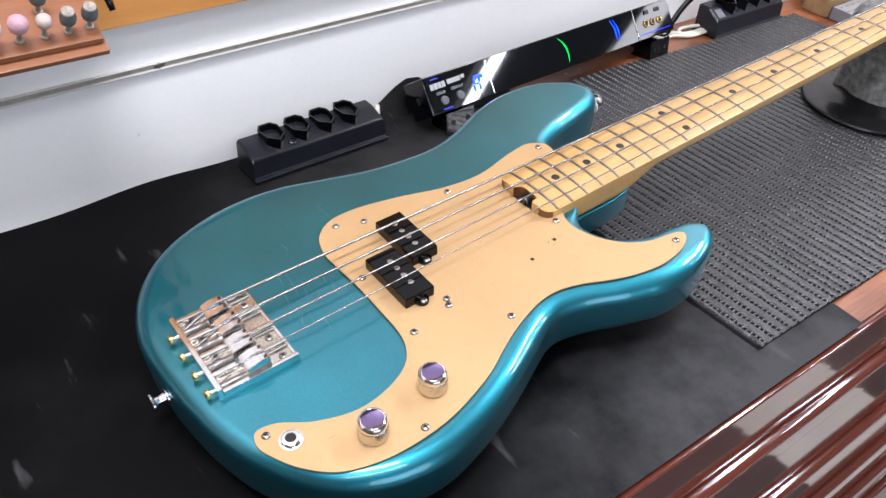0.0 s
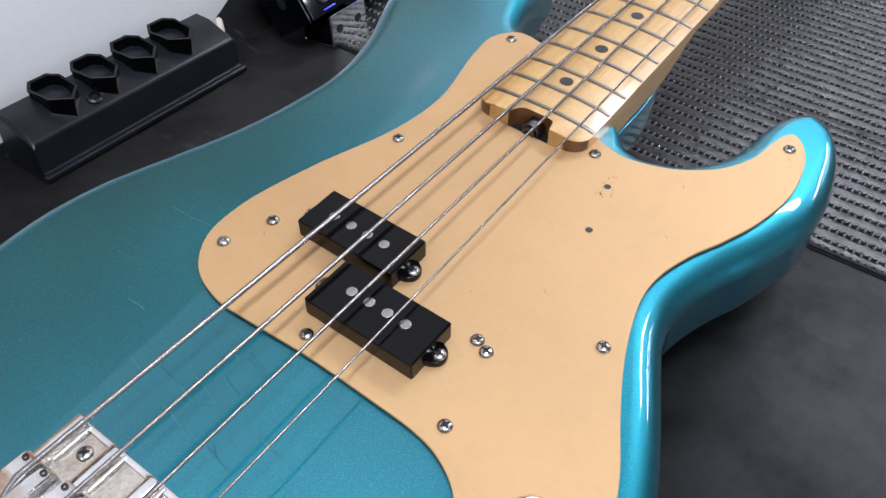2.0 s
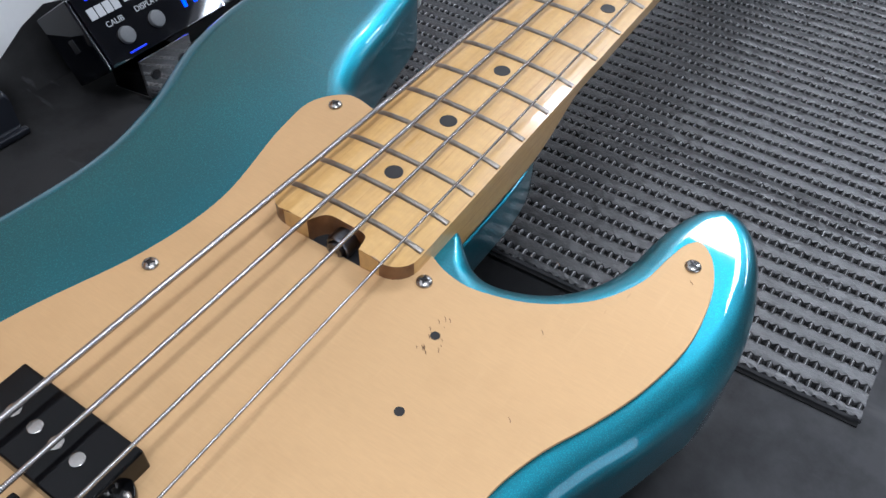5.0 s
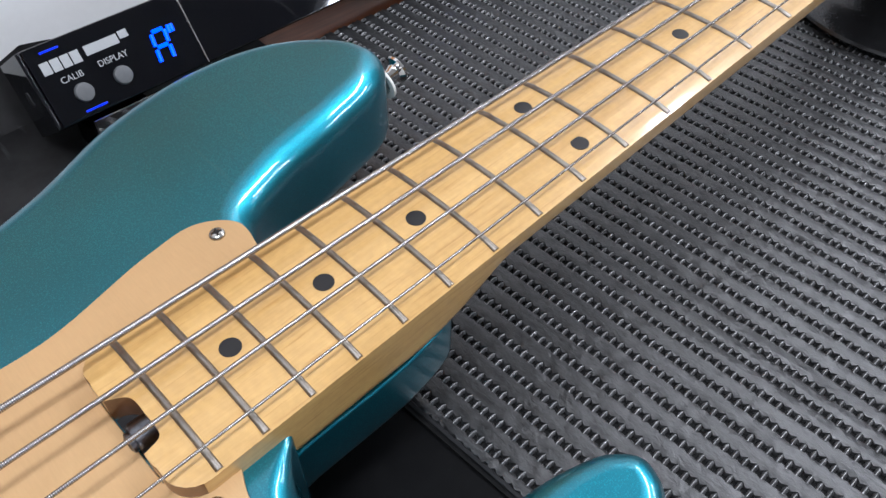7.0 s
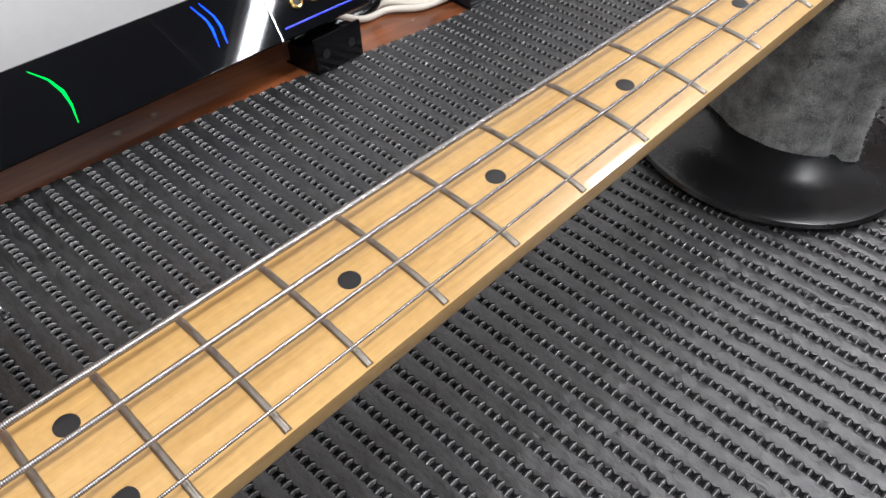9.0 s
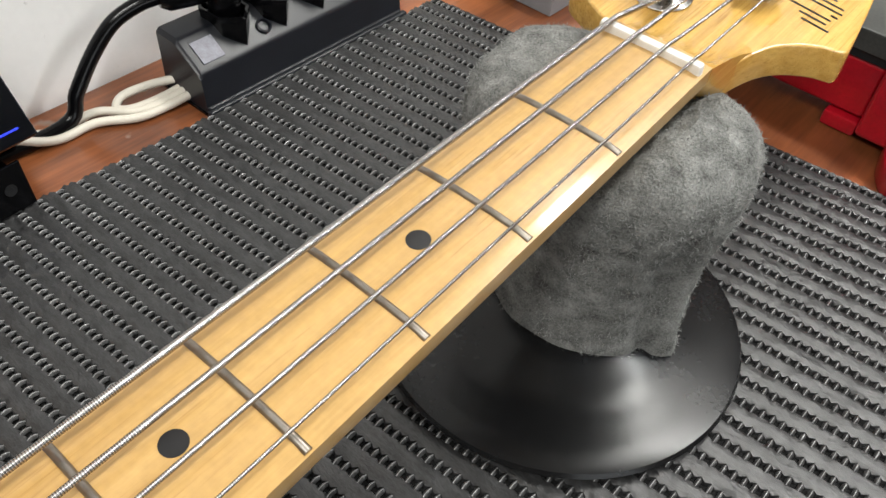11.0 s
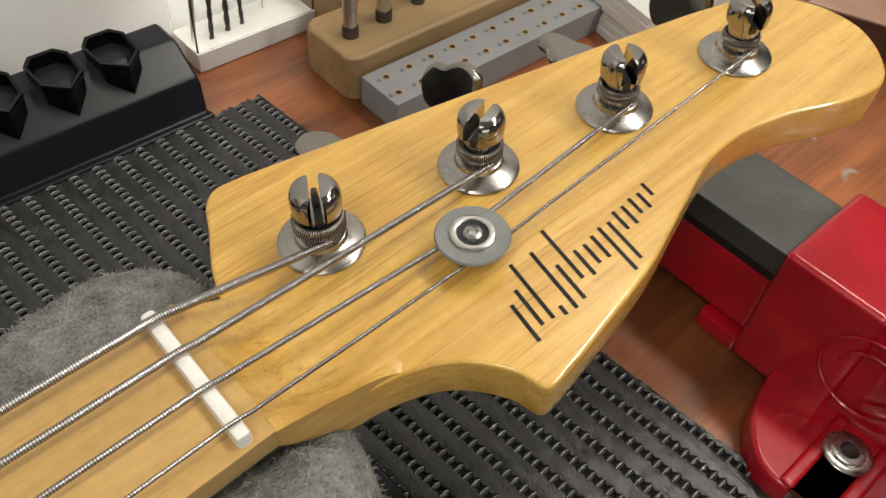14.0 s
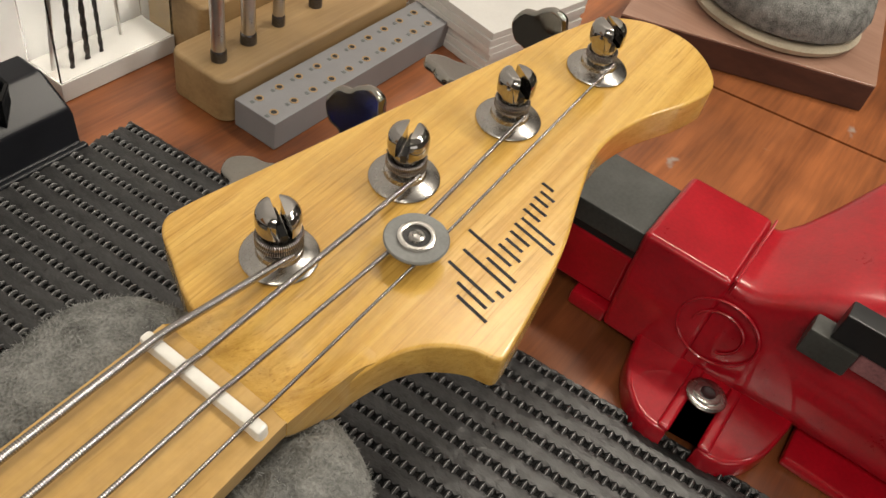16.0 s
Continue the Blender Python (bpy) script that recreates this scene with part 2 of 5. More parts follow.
MAT = material("grey woven vinyl", (0.0245, 0.0245, 0.025), 0.33, 0, 0.5, 420, 1500, 0.9, spec=0.57, stretch=(1, 0.28, 1), bump_dist=0.0006)
RED = material("red enamel", (0.34, 0.0036, 0.012), 0.30, 0, 0.16, 45, 500, 0.30, coat=0.6, coat_rough=0.08, spec=0.35)
FELT = material("grey felt", (0.185, 0.187, 0.178), 0.95, 0, 0.46, 130, 1100, 1.0, spec=0.1, bump_dist=0.003, stain=(0.10, 0.10, 0.097), stain_scale=60, stain_amount=0.6)
LACQUER = wood_material("dark red lacquered wood", (0.070, 0.016, 0.009), (0.125, 0.030, 0.018), 0, 35, 0.10, 0.9, 0.03)
ORANGE = wood_material("orange varnished plywood", (0.50, 0.21, 0.045), (0.62, 0.29, 0.075), 0, 40, 0.4, 0.2)
ROOM = material("drab beige painted wall", (0.22, 0.205, 0.185), 0.7, 0, 0.08, 3, 200, 0.1)
FLOORTILE = material("grey tile grout", (0.20, 0.185, 0.165), 0.6, 0, 0.08, 12, 300, 0.1)
TILE_LIGHT = material("cream floor tile", (0.44, 0.41, 0.37), 0.3, 0, 0.06, 9, 300, 0.08, per_object=0.06)
TILE_DARK = material("black floor tile", (0.022, 0.021, 0.021), 0.3, 0, 0.15, 9, 300, 0.08, per_object=0.1)
CEILING = material("off-white ceiling paint", (0.55, 0.55, 0.54), 0.8, 0, 0.03, 5, 200, 0.1)


# ---- mesh helpers ----
def part(name, bm, mat, parent=None, label="", smooth=True, m=None):
    me = bpy.data.meshes.new(name)
    bm.normal_update()
    bm.to_mesh(me)
    bm.free()
    me.materials.append(mat)
    if smooth:
        me.polygons.foreach_set("use_smooth", [True] * len(me.polygons))
        me.set_sharp_from_angle(angle=radians(42))
    o = new(name, me)
    if parent:
        o.parent = parent
    if m:
        o.matrix_local = m
    if label:
        o["label"] = label
    if smooth and len(me.polygons) < 1000:
        flat = o.modifiers.new("flat faces", "WEIGHTED_NORMAL")   # rounded edges leave the broad faces flat
        flat.keep_sharp = True
    return o


def root(name, m, label, category, group="", kind=""):
    o = new(name)
    o.empty_display_size = 0.02
    o.matrix_world = m
    return tagged(o, label, category, group, kind)


def box(x0, x1, y0, y1, z0, z1, bevel=0.0, seg=2, bm=None):
    own = bm is None
    b = bmesh.new()
    bmesh.ops.create_cube(b, size=1)
    for v in b.verts:
        v.co = Vector(((x0 + x1) / 2 + v.co.x * (x1 - x0), (y0 + y1) / 2 + v.co.y * (y1 - y0), (z0 + z1) / 2 + v.co.z * (z1 - z0)))
    if bevel:
        bmesh.ops.bevel(b, geom=b.edges[:], offset=bevel, segments=seg, affect="EDGES", profile=0.5)
    if own:
        return b
    return merge(bm, b)


def merge(bm, other, m=None):
    if m:
        bmesh.ops.transform(other, matrix=m, verts=other.verts)
    me = bpy.data.meshes.new("tmp")
    other.to_mesh(me)
    other.free()
    bm.from_mesh(me)
    bpy.data.meshes.remove(me)
    return bm


def lathe(profile, seg=32, m=None):
    """Turns (radius, height) pairs round the z axis; a radius of 0 closes the end."""
    bm = bmesh.new()
    rings = []
    for r, z in profile:
        if r <= 1e-7:
            rings.append([bm.verts.new((0, 0, z))])
        else:
            rings.append([bm.verts.new((r * math.cos(2 * math.pi * i / seg), r * math.sin(2 * math.pi * i / seg), z)) for i in range(seg)])
    for a, b in zip(rings, rings[1:]):
        for i in range(seg):
            j = (i + 1) % seg
            if len(a) == 1 and len(b) == 1:
                continue
            if len(a) == 1:
                bm.faces.new((a[0], b[i], b[j]))
            elif len(b) == 1:
                bm.faces.new((a[i], a[j], b[0]))
            else:
                bm.faces.new((a[i], a[j], b[j], b[i]))
    bmesh.ops.recalc_face_normals(bm, faces=bm.faces)
    if m:
        bmesh.ops.transform(bm, matrix=m, verts=bm.verts)
    return bm


def closed_curve(pts, n=12):
    """A smooth closed curve through the points (centripetal Catmull-Rom). A point with a third value 1 is a corner."""
    out = []
    P = [Vector(p[:2]) for p in pts]
    corner = [len(p) > 2 and p[2] for p in pts]
    k = len(P)
    for i in range(k):
        p0, p1, p2, p3 = P[i - 1], P[i], P[(i + 1) % k], P[(i + 2) % k]
        if corner[i]:
            p0 = p1 + (p1 - p2) * 0.5
        if corner[(i + 1) % k]:
            p3 = p2 + (p2 - p1) * 0.5
        t0 = 0.0
        t1 = t0 + max(1e-6, (p1 - p0).length) ** 0.5
        t2 = t1 + max(1e-6, (p2 - p1).length) ** 0.5
        t3 = t2 + max(1e-6, (p3 - p2).length) ** 0.5
        for j in range(n):
            t = t1 + (t2 - t1) * j / n
            a1 = p0 * ((t1 - t) / (t1 - t0)) + p1 * ((t - t0) / (t1 - t0))
            a2 = p1 * ((t2 - t) / (t2 - t1)) + p2 * ((t - t1) / (t2 - t1))
            a3 = p2 * ((t3 - t) / (t3 - t2)) + p3 * ((t - t2) / (t3 - t2))
            b1 = a1 * ((t2 - t) / (t2 - t0)) + a2 * ((t - t0) / (t2 - t0))
            b2 = a2 * ((t3 - t) / (t3 - t1)) + a3 * ((t - t1) / (t3 - t1))
            out.append(b1 * ((t2 - t) / (t2 - t1)) + b2 * ((t - t1) / (t2 - t1)))
    area = sum(a.x * b.y - b.x * a.y for a, b in zip(out, out[1:] + out[:1]))
    return out if area > 0 else out[::-1]


def inset(curve, d):
    n = len(curve)
    out = []
    for i in range(n):
        t = (curve[(i + 1) % n] - curve[i - 1]).normalized()
        out.append(curve[i] + Vector((-t.y, t.x)) * d)
    return out


def slab(curve, z0, z1, r_top, r_bot=None, seg=6, vary=None):
    """A plate of that outline from z0 up to z1, its edges rounded over; vary scales the upper radius place by place."""
    r_bot = r_top if r_bot is None else r_bot
    levels = [(r_top * 1.06, z1)]
    levels += [(r_top * (1 - math.sin(a)), z1 - r_top * (1 - math.cos(a))) for a in (math.pi / 2 * i / seg for i in range(seg + 1))]
    levels += [(r_bot * (1 - math.cos(a)), z0 + r_bot * (1 - math.sin(a))) for a in (math.pi / 2 * i / seg for i in range(seg + 1))]
    levels += [(r_bot * 1.06, z0)]
    bm = bmesh.new()
    half = len(levels) // 2
    scale = [vary(p) if vary else 1.0 for p in curve]
    rings = []
    for li, (d, z) in enumerate(levels):
        rings.append([bm.verts.new((c.x + (p.x - c.x) * s, c.y + (p.y - c.y) * s, z1 - (z1 - z) * s if li < half else z0 + (z - z0) * s)) for c, p, s in zip(curve, inset(curve, d), scale)])
    n = len(curve)
    for a, b in zip(rings, rings[1:]):
        for i in range(n):
            j = (i + 1) % n
            bm.faces.new((a[i], b[i], b[j], a[j]))
    bm.faces.new(rings[0])
    bm.faces.new(rings[-1][::-1])
    bmesh.ops.recalc_face_normals(bm, faces=bm.faces)
    return bm


def tube(points, radius, seg=8, closed_ends=True):
    """A round wire through the points; radius is one value or one for each point."""
    pts = [Vector(p) for p in points]
    rad = radius if isinstance(radius, (list, tuple)) else [radius] * len(pts)
    bm = bmesh.new()
    rings = []
    up = None
    for i, p in enumerate(pts):
        d = (pts[min(i + 1, len(pts) - 1)] - pts[max(i - 1, 0)]).normalized()
        if up is None:
            up = d.cross(Vector((0.13, 0.21, 0.97))).normalized()
        up = (up - d * up.dot(d)).normalized()
        side = d.cross(up)
        rings.append([bm.verts.new(p + (up * math.cos(2 * math.pi * k / seg) + side * math.sin(2 * math.pi * k / seg)) * rad[i]) for k in range(seg)])
    for a, b in zip(rings, rings[1:]):
        for k in range(seg):
            bm.faces.new((a[k], a[(k + 1) % seg], b[(k + 1) % seg], b[k]))
    if closed_ends:
        bm.faces.new(rings[0][::-1])
        bm.faces.new(rings[-1])
    bmesh.ops.recalc_face_normals(bm, faces=bm.faces)
    return bm


def cut(ob, cutter):
    """Takes the cutter's volume out of ob's mesh, for good."""
    me = bpy.data.meshes.new("cutter")
    cutter.to_mesh(me)
    cutter.free()
    c = new("cutter", me)
    bpy.context.view_layer.update()
    c.matrix_world = ob.matrix_world.copy()
    mod = ob.modifiers.new("cut", "BOOLEAN")
    mod.operation, mod.object, mod.solver = "DIFFERENCE", c, "EXACT"
    bpy.context.view_layer.update()
    done = bpy.data.meshes.new_from_object(ob.evaluated_get(bpy.context.evaluated_depsgraph_get()))
    ob.modifiers.clear()
    ob.data = done
    bpy.data.objects.remove(c)
    return ob


# ---- setting ----
def setting(name, bm, mat, label, category, smooth=False):
    return tagged(part(name, bm, mat, smooth=smooth), label, category, kind="structure")


X0, X1, Y0, Y1 = -2.2, 5.0, -2.6, 0.288
BACKWALL = pose(0, 0, 0, 0, 0, 1.0)   # the wall behind the bench runs a degree off the bench
WY = 0.2745
floor = setting("floor", box(X0, X1, Y0, Y1 + 0.1, FLOOR - 0.1, FLOOR), FLOORTILE, "floor of black and cream tiles laid like a chessboard", "floor")
setting("ceiling", box(X0, X1, Y0, Y1 + 0.1, CEIL, CEIL + 0.1), CEILING, "plain white painted ceiling", "ceiling")
wn = setting("wall_north", box(X0 - 0.1, X1 + 0.1, WY, WY + 0.12, FLOOR, CEIL), WALL, "scuffed white painted wall behind the bench", "wall")
wn.matrix_world = BACKWALL
south = box(X0, -1.2, Y0 - 0.12, Y0, FLOOR, CEIL)
box(0.5, X1, Y0 - 0.12, Y0, FLOOR, CEIL, bm=south)
box(-1.2, 0.5, Y0 - 0.12, Y0, FLOOR, -0.2, bm=south)
box(-1.2, 0.5, Y0 - 0.12, Y0, 1.0, CEIL, bm=south)
setting("wall_south", south, ROOM, "drab beige wall with an opening for the fill light", "wall")
surround = root("fill_surround", pose(-0.35, Y0 - 0.03, 0.4), "added white frame round the unseen fill light", "window", kind="structure")
for x0, x1, z0, z1 in ((-0.85, -0.80, -0.6, 0.6), (0.80, 0.85, -0.6, 0.6), (-0.80, 0.80, -0.6, -0.55), (-0.80, 0.80, 0.55, 0.6), (-0.02, 0.02, -0.55, 0.55)):
    part("surround_bar", box(x0, x1, -0.03, 0.0, z0, z1, 0.003), CEILING, surround)
setting("wall_west", box(X0 - 0.12, X0, Y0 - 0.12, Y1 + 0.12, FLOOR, CEIL), ROOM, "plain drab beige wall", "wall")
setting("wall_east", box(X1, X1 + 0.12, Y0 - 0.12, Y1 + 0.12, FLOOR, CEIL), ROOM, "plain drab beige wall", "wall")
for lx, ly, sx, sy, pw in LAMPS:
    cl = root("ceiling_light", pose(lx, ly, CEIL), "unseen white ceiling light with a long glowing diffuser", "ceiling light", "ceiling lights")
    part("frame", box(-sx / 2 - 0.02, sx / 2 + 0.02, -sy / 2 - 0.02, sy / 2 + 0.02, -0.055, 0, 0.006), CEILING, cl)

bar = root("work_lamp", pose(*BAR), "slim white LED bar lamp hung over the bench", "work lamp")
part("housing", box(-0.034, 0.034, -0.265, 0.265, 0.003, 0.030, 0.006, 3), CEILING, bar)
for y in (-0.2, 0.2):
    part("wire", tube([(0, y, 0.029), (0, y, CEIL - BAR[2])], 0.0012, 8), CEILING, bar, "thin hanging wire")

bench = root("workbench", pose(0.4, 0, 0), "reddish-brown wooden workbench with a drawer front below its edge", "workbench")
SEAM = [Vector((0.9542, -0.2160)), Vector((0.8890, 0.2870))]   # open joint, a little askew
GAP = Vector((0.0013, 0))
part("plank", slab([Vector((-1.6, -0.2160)), SEAM[0] - GAP, SEAM[1] - GAP, Vector((-1.6, 0.2870))], -0.028, 0.0, 0.0005, 0.0005, 1), BENCH, bench)
part("plank", slab([SEAM[0] + GAP, Vector((1.9, -0.2160)), Vector((1.9, 0.2870)), SEAM[1] + GAP], -0.028, 0.0, 0.0005, 0.0005, 1), BENCH, bench)
part("carcass", box(-1.58, 1.88, -0.212, 0.285, FLOOR + 0.0005, -0.0285), LACQUER, bench, "glossy dark red-brown lacquered carcass")
part("edge_trim", box(-1.6, 1.9, -0.2225, -0.2162, -0.028, -0.0004, 0.0016, 3), LACQUER, bench, "dark red lacquered edge trim")
for z in (-0.105, -0.270, -0.405, -0.540, -0.680):
    part("moulding", box(-1.58, 1.88, -0.2290, -0.2120, z - 0.019, z + 0.019, 0.0080, 5), LACQUER, bench)
for z0, z1 in ((-0.085, -0.032), (-0.250, -0.126), (-0.385, -0.291), (-0.520, -0.426), (-0.660, -0.561), (-0.850, -0.701)):
    for x0, x1 in ((-1.575, -0.402), (-0.398, 0.648), (0.652, 1.875)):
        part("drawer_front", box(x0, x1, -0.2185, -0.2115, z0, z1, 0.002), LACQUER, bench)

# ---- bass guitar ----
TILT = 4.5
bass = root("bass_guitar", pose(0, 0, 0.065, 0, -TILT, 0),
            "teal metallic four-string bass guitar with gold pickguard and maple neck", "bass guitar")
SCALE = 0.8636
TOP, BACK = -0.011, -0.0585


def fret_x(n):
    return SCALE * 2 ** (-n / 12)


def neck_w(x):
    return 0.0620 + (0.0425 - 0.0620) * (x - fret_x(20)) / (SCALE - fret_x(20))


BODY = [(-0.0532, 0.010), (-0.0528, 0.046), (-0.0405, 0.084), (-0.0182, 0.1132), (0.011, 0.1332), (0.046, 0.1447), (0.080, 0.148),
        (0.112, 0.1445), (0.145, 0.134), (0.180, 0.1225), (0.213, 0.1165), (0.248, 0.1150), (0.282, 0.123), (0.326, 0.1415),
        (0.372, 0.148), (0.410, 0.140), (0.4365, 0.118), (0.4410, 0.098), (0.4290, 0.083), (0.400, 0.074), (0.365, 0.066),
        (0.343, 0.056), (0.333, 0.045), (0.3165, 0.030), (0.304, 0.010), (0.2975, -0.012), (0.2955, -0.0295), (0.2900, -0.0365), (0.2862, -0.0435), (0.2855, -0.0520),
        (0.2875, -0.0600), (0.2920, -0.0690), (0.2995, -0.0770), (0.3110, -0.0840), (0.3240, -0.0880), (0.3370, -0.0905), (0.3490, -0.0940), (0.3600, -0.0990),
        (0.3665, -0.1070), (0.3640, -0.1165), (0.3540, -0.1248), (0.3390, -0.1315), (0.3220, -0.1355), (0.3020, -0.1366), (0.2850, -0.1345), (0.2740, -0.1308),
        (0.2555, -0.1245), (0.2388, -0.1170), (0.2201, -0.1108), (0.2050, -0.1085), (0.1935, -0.1105), (0.1830, -0.1150), (0.1577, -0.1275), (0.1320, -0.1390),
        (0.0970, -0.1510), (0.0620, -0.1570), (0.0250, -0.1500), (-0.0070, -0.1300), (-0.0315, -0.0955), (-0.0435, -0.062), (-0.0500, -0.027)]
body_curve = closed_curve(BODY, 8)
heel = closed_curve([(0.24, 0.034), (0.30, 0.034), (0.350, 0.031), (0.369, 0.025), (0.375, 0.012), (0.375, -0.012), (0.369, -0.0225), (0.350, -0.0278), (0.30, -0.0290), (0.24, -0.030)], 6)


def edge_radius(p):
    """The edge is rounded a little further along the treble side, and least at the lip beside the neck."""
    k = min(1, max(0, (-0.092 - p.y) / 0.028))
    near = min(1, max(0, (math.hypot(p.x - 0.296, p.y + 0.026) - 0.006) / 0.022))
    tip = min(1, max(0, (math.hypot(p.x - 0.360, p.y + 0.109) - 0.012) / 0.035))
    return (1.0 + 0.12 * k * k * (3 - 2 * k)) * (0.62 + 0.38 * tip * tip * (3 - 2 * tip)) * (0.22 + 0.78 * near * near * (3 - 2 * near))


part("body", merge(slab(body_curve, BACK, TOP, 0.0120, 0.0125, 10, edge_radius), slab(heel, BACK + 0.001, -0.0280, 0.0012, 0.008, 5)), TEAL, bass, "teal metallic lacquered body")

GUARD = [(0.0953, 0.0420), (0.1018, 0.0600), (0.1170, 0.0717), (0.1397, 0.0740), (0.1791, 0.0660), (0.2216, 0.0530), (0.2557, 0.0500), (0.299, 0.0590),
         (0.320, 0.0600), (0.3320, 0.0500), (0.330, 0.0330, 1), (0.2700, 0.0300, 1), (0.2690, 0.0235, 1), (0.2590, 0.0190, 1), (0.2590, -0.0190, 1), (0.2690, -0.0235, 1), (0.2700, -0.0300, 1), (0.2775, -0.0308, 1), (0.2745, -0.0380), (0.2730, -0.0480), (0.2750, -0.0585), (0.2790, -0.0693),
         (0.2860, -0.0800), (0.2950, -0.0890), (0.3100, -0.0970), (0.3250, -0.1000), (0.3350, -0.1027), (0.3388, -0.1062), (0.3352, -0.1118), (0.3270, -0.1165),
         (0.3165, -0.1195), (0.2950, -0.1210), (0.2710, -0.1165), (0.2510, -0.1090), (0.2330, -0.1005), (0.2150, -0.0952), (0.2000, -0.0948),
         (0.1820, -0.0990), (0.1640, -0.1055), (0.1450, -0.1145), (0.1240, -0.1255), (0.1040, -0.1327), (0.0800, -0.1390), (0.0570, -0.1410), (0.0360, -0.1402),
         (0.0180, -0.1365), (0.0030, -0.1300), (-0.0105, -0.1180), (-0.0205, -0.1035), (-0.0276, -0.0850), (-0.0235, -0.0755), (-0.0110, -0.0765),
         (0.0105, -0.0900), (0.0391, -0.0985), (0.0690, -0.0932), (0.0850, -0.0832), (0.0930, -0.0700), (0.0957, -0.0570), (0.0964, -0.0400), (0.0968, -0.0050), (0.0954, 0.0238)]
part("pickguard", slab(closed_curve(GUARD, 7), TOP + 0.0007, TOP + 0.0022, 0.0005, 0.0003, 2), GOLD, bass, "gold anodised metal pickguard")

# neck: sections from the heel to past the nut
HEEL = 0.2592


def neck_section(x, bm):
    w = neck_w(min(x, SCALE + 0.006))
    if x < HEEL + 0.010:
        w -= 2 * (0.010 - math.sqrt(max(0, 0.010 ** 2 - (HEEL + 0.010 - x) ** 2)))
    k = min(1, max(0, (x - 0.345) / 0.05))
    k = k * k * (3 - 2 * k)
    depth, e = 0.0272 + (0.0215 - 0.0272) * k, 9 + (2.3 - 9) * k
    if x > 0.5:
        depth -= 0.0015 * (x - 0.5) / 0.36
    ring = []
    for i in range(11):
        y = -w / 2 + w * i / 10
        ring.append(bm.verts.new((x, y, -(y * y) / (2 * 0.241) - (0.0006 if i in (0, 10) else 0))))
    rim = -(w * w / 4) / (2 * 0.241) - 0.0035
    for i in range(1, 16):
        a = math.pi * i / 16
        c, s = math.cos(a), math.sin(a)
        y = w / 2 * math.copysign(abs(c) ** (2 / e), c)
        ring.append(bm.verts.new((x, y, min(rim - (depth + rim) * abs(s) ** (2 / e), ring[0].co.z - 0.0015))))
    return ring


bm = bmesh.new()
xs = [HEEL + 0.010 * (1 - math.cos(math.pi / 2 * i / 6)) for i in range(7)] + [0.28, 0.30, 0.325] + [0.345 + 0.005 * i for i in range(11)]
xs += [0.42 + 0.04 * i for i in range(11)] + [0.85, 0.8636, 0.8680, 0.8718]
rings = [neck_section(x, bm) for x in xs]
for a, b in zip(rings, rings[1:]):
    for i in range(len(a)):
        j = (i + 1) % len(a)
        bm.faces.new((a[i], a[j], b[j], b[i]))
bm.faces.new(rings[0][::-1])
bm.faces.new(rings[-1])
bmesh.ops.recalc_face_normals(bm, faces=bm.faces)
neck = part("neck", bm, MAPLE, bass, "one-piece lacquered maple neck")

HEAD = [(0.8800, 0.0185), (0.8822, 0.0212), (0.8842, 0.0265), (0.8868, 0.0332), (0.8928, 0.0445), (0.8972, 0.0530), (0.9015, 0.0562), (0.9080, 0.0560), (0.9431, 0.0487), (0.9895, 0.0388),
        (1.0427, 0.0270), (1.0746, 0.0195), (1.0950, 0.0115), (1.1055, -0.0035), (1.1060, -0.0205), (1.0970, -0.0345), (1.0850, -0.0415),
        (1.0690, -0.0385), (1.0500, -0.0305), (1.0316, -0.0262), (1.0162, -0.0268), (0.9992, -0.0318), (0.9741, -0.0402), (0.9496, -0.0452),
        (0.9345, -0.0478), (0.9292, -0.0484), (0.9274, -0.0482), (0.9262, -0.0472), (0.9257, -0.0455), (0.9242, -0.0400), (0.9175, -0.0308), (0.9096, -0.0254), (0.8975, -0.0217), (0.8900, -0.0207), (0.8840, -0.0192), (0.8800, -0.0175)]
HTOP, HBACK = -0.0120, -0.0265
part("headstock", slab(closed_curve(HEAD, 8), HBACK, HTOP, 0.0011, 0.0013, 4), MAPLE_HEAD, bass, "amber lacquered maple headstock")


def shoulder_section(x, bm):
    """The scooped run from the shelf behind the nut down to the headstock's face; its treble rim falls last."""
    f = (x - 0.8716) / 0.0344
    yt = -neck_w(SCALE + 0.006) / 2 - 0.0002 - 0.0022 * max(0, (f - 0.70) / 0.30) ** 2
    yb = neck_w(SCALE + 0.006) / 2 + 0.0002
    fast = (-HTOP - 0.0002) * (1 - (1 - min(1, f / 0.72)) ** 2.2)
    slow = (-HTOP + 0.0001) * f ** 1.15
    e, depth = 2.3 + 6 * min(1, f * 1.4), 0.0200 + 0.0064 * min(1, f * 2)
    w, c = yb - yt, (yb + yt) / 2
    ring = []
    for i in range(17):
        y = -w / 2 + w * i / 16
        rim = max(0, min(1, (-y - w / 2 + 0.0085) / 0.0085)) ** 1.6
        z = -(y * y) / (2 * 0.241) * (1 - f) - fast + (fast - slow) * rim - (0.0007 if i in (0, 16) else 0)
        ring.append(bm.verts.new((x, c + y, max(z, HTOP - 0.0006))))
    for i in range(1, 16):
        a = math.pi * i / 16
        cs, sn = math.cos(a), math.sin(a)
        edge = (ring[0].co.z * (1 - cs) + ring[16].co.z * (1 + cs)) / 2 - 0.0022
        ring.append(bm.verts.new((x, c + w / 2 * math.copysign(abs(cs) ** (2 / e), cs), edge - (depth + edge) * abs(sn) ** (2 / e))))
    return ring


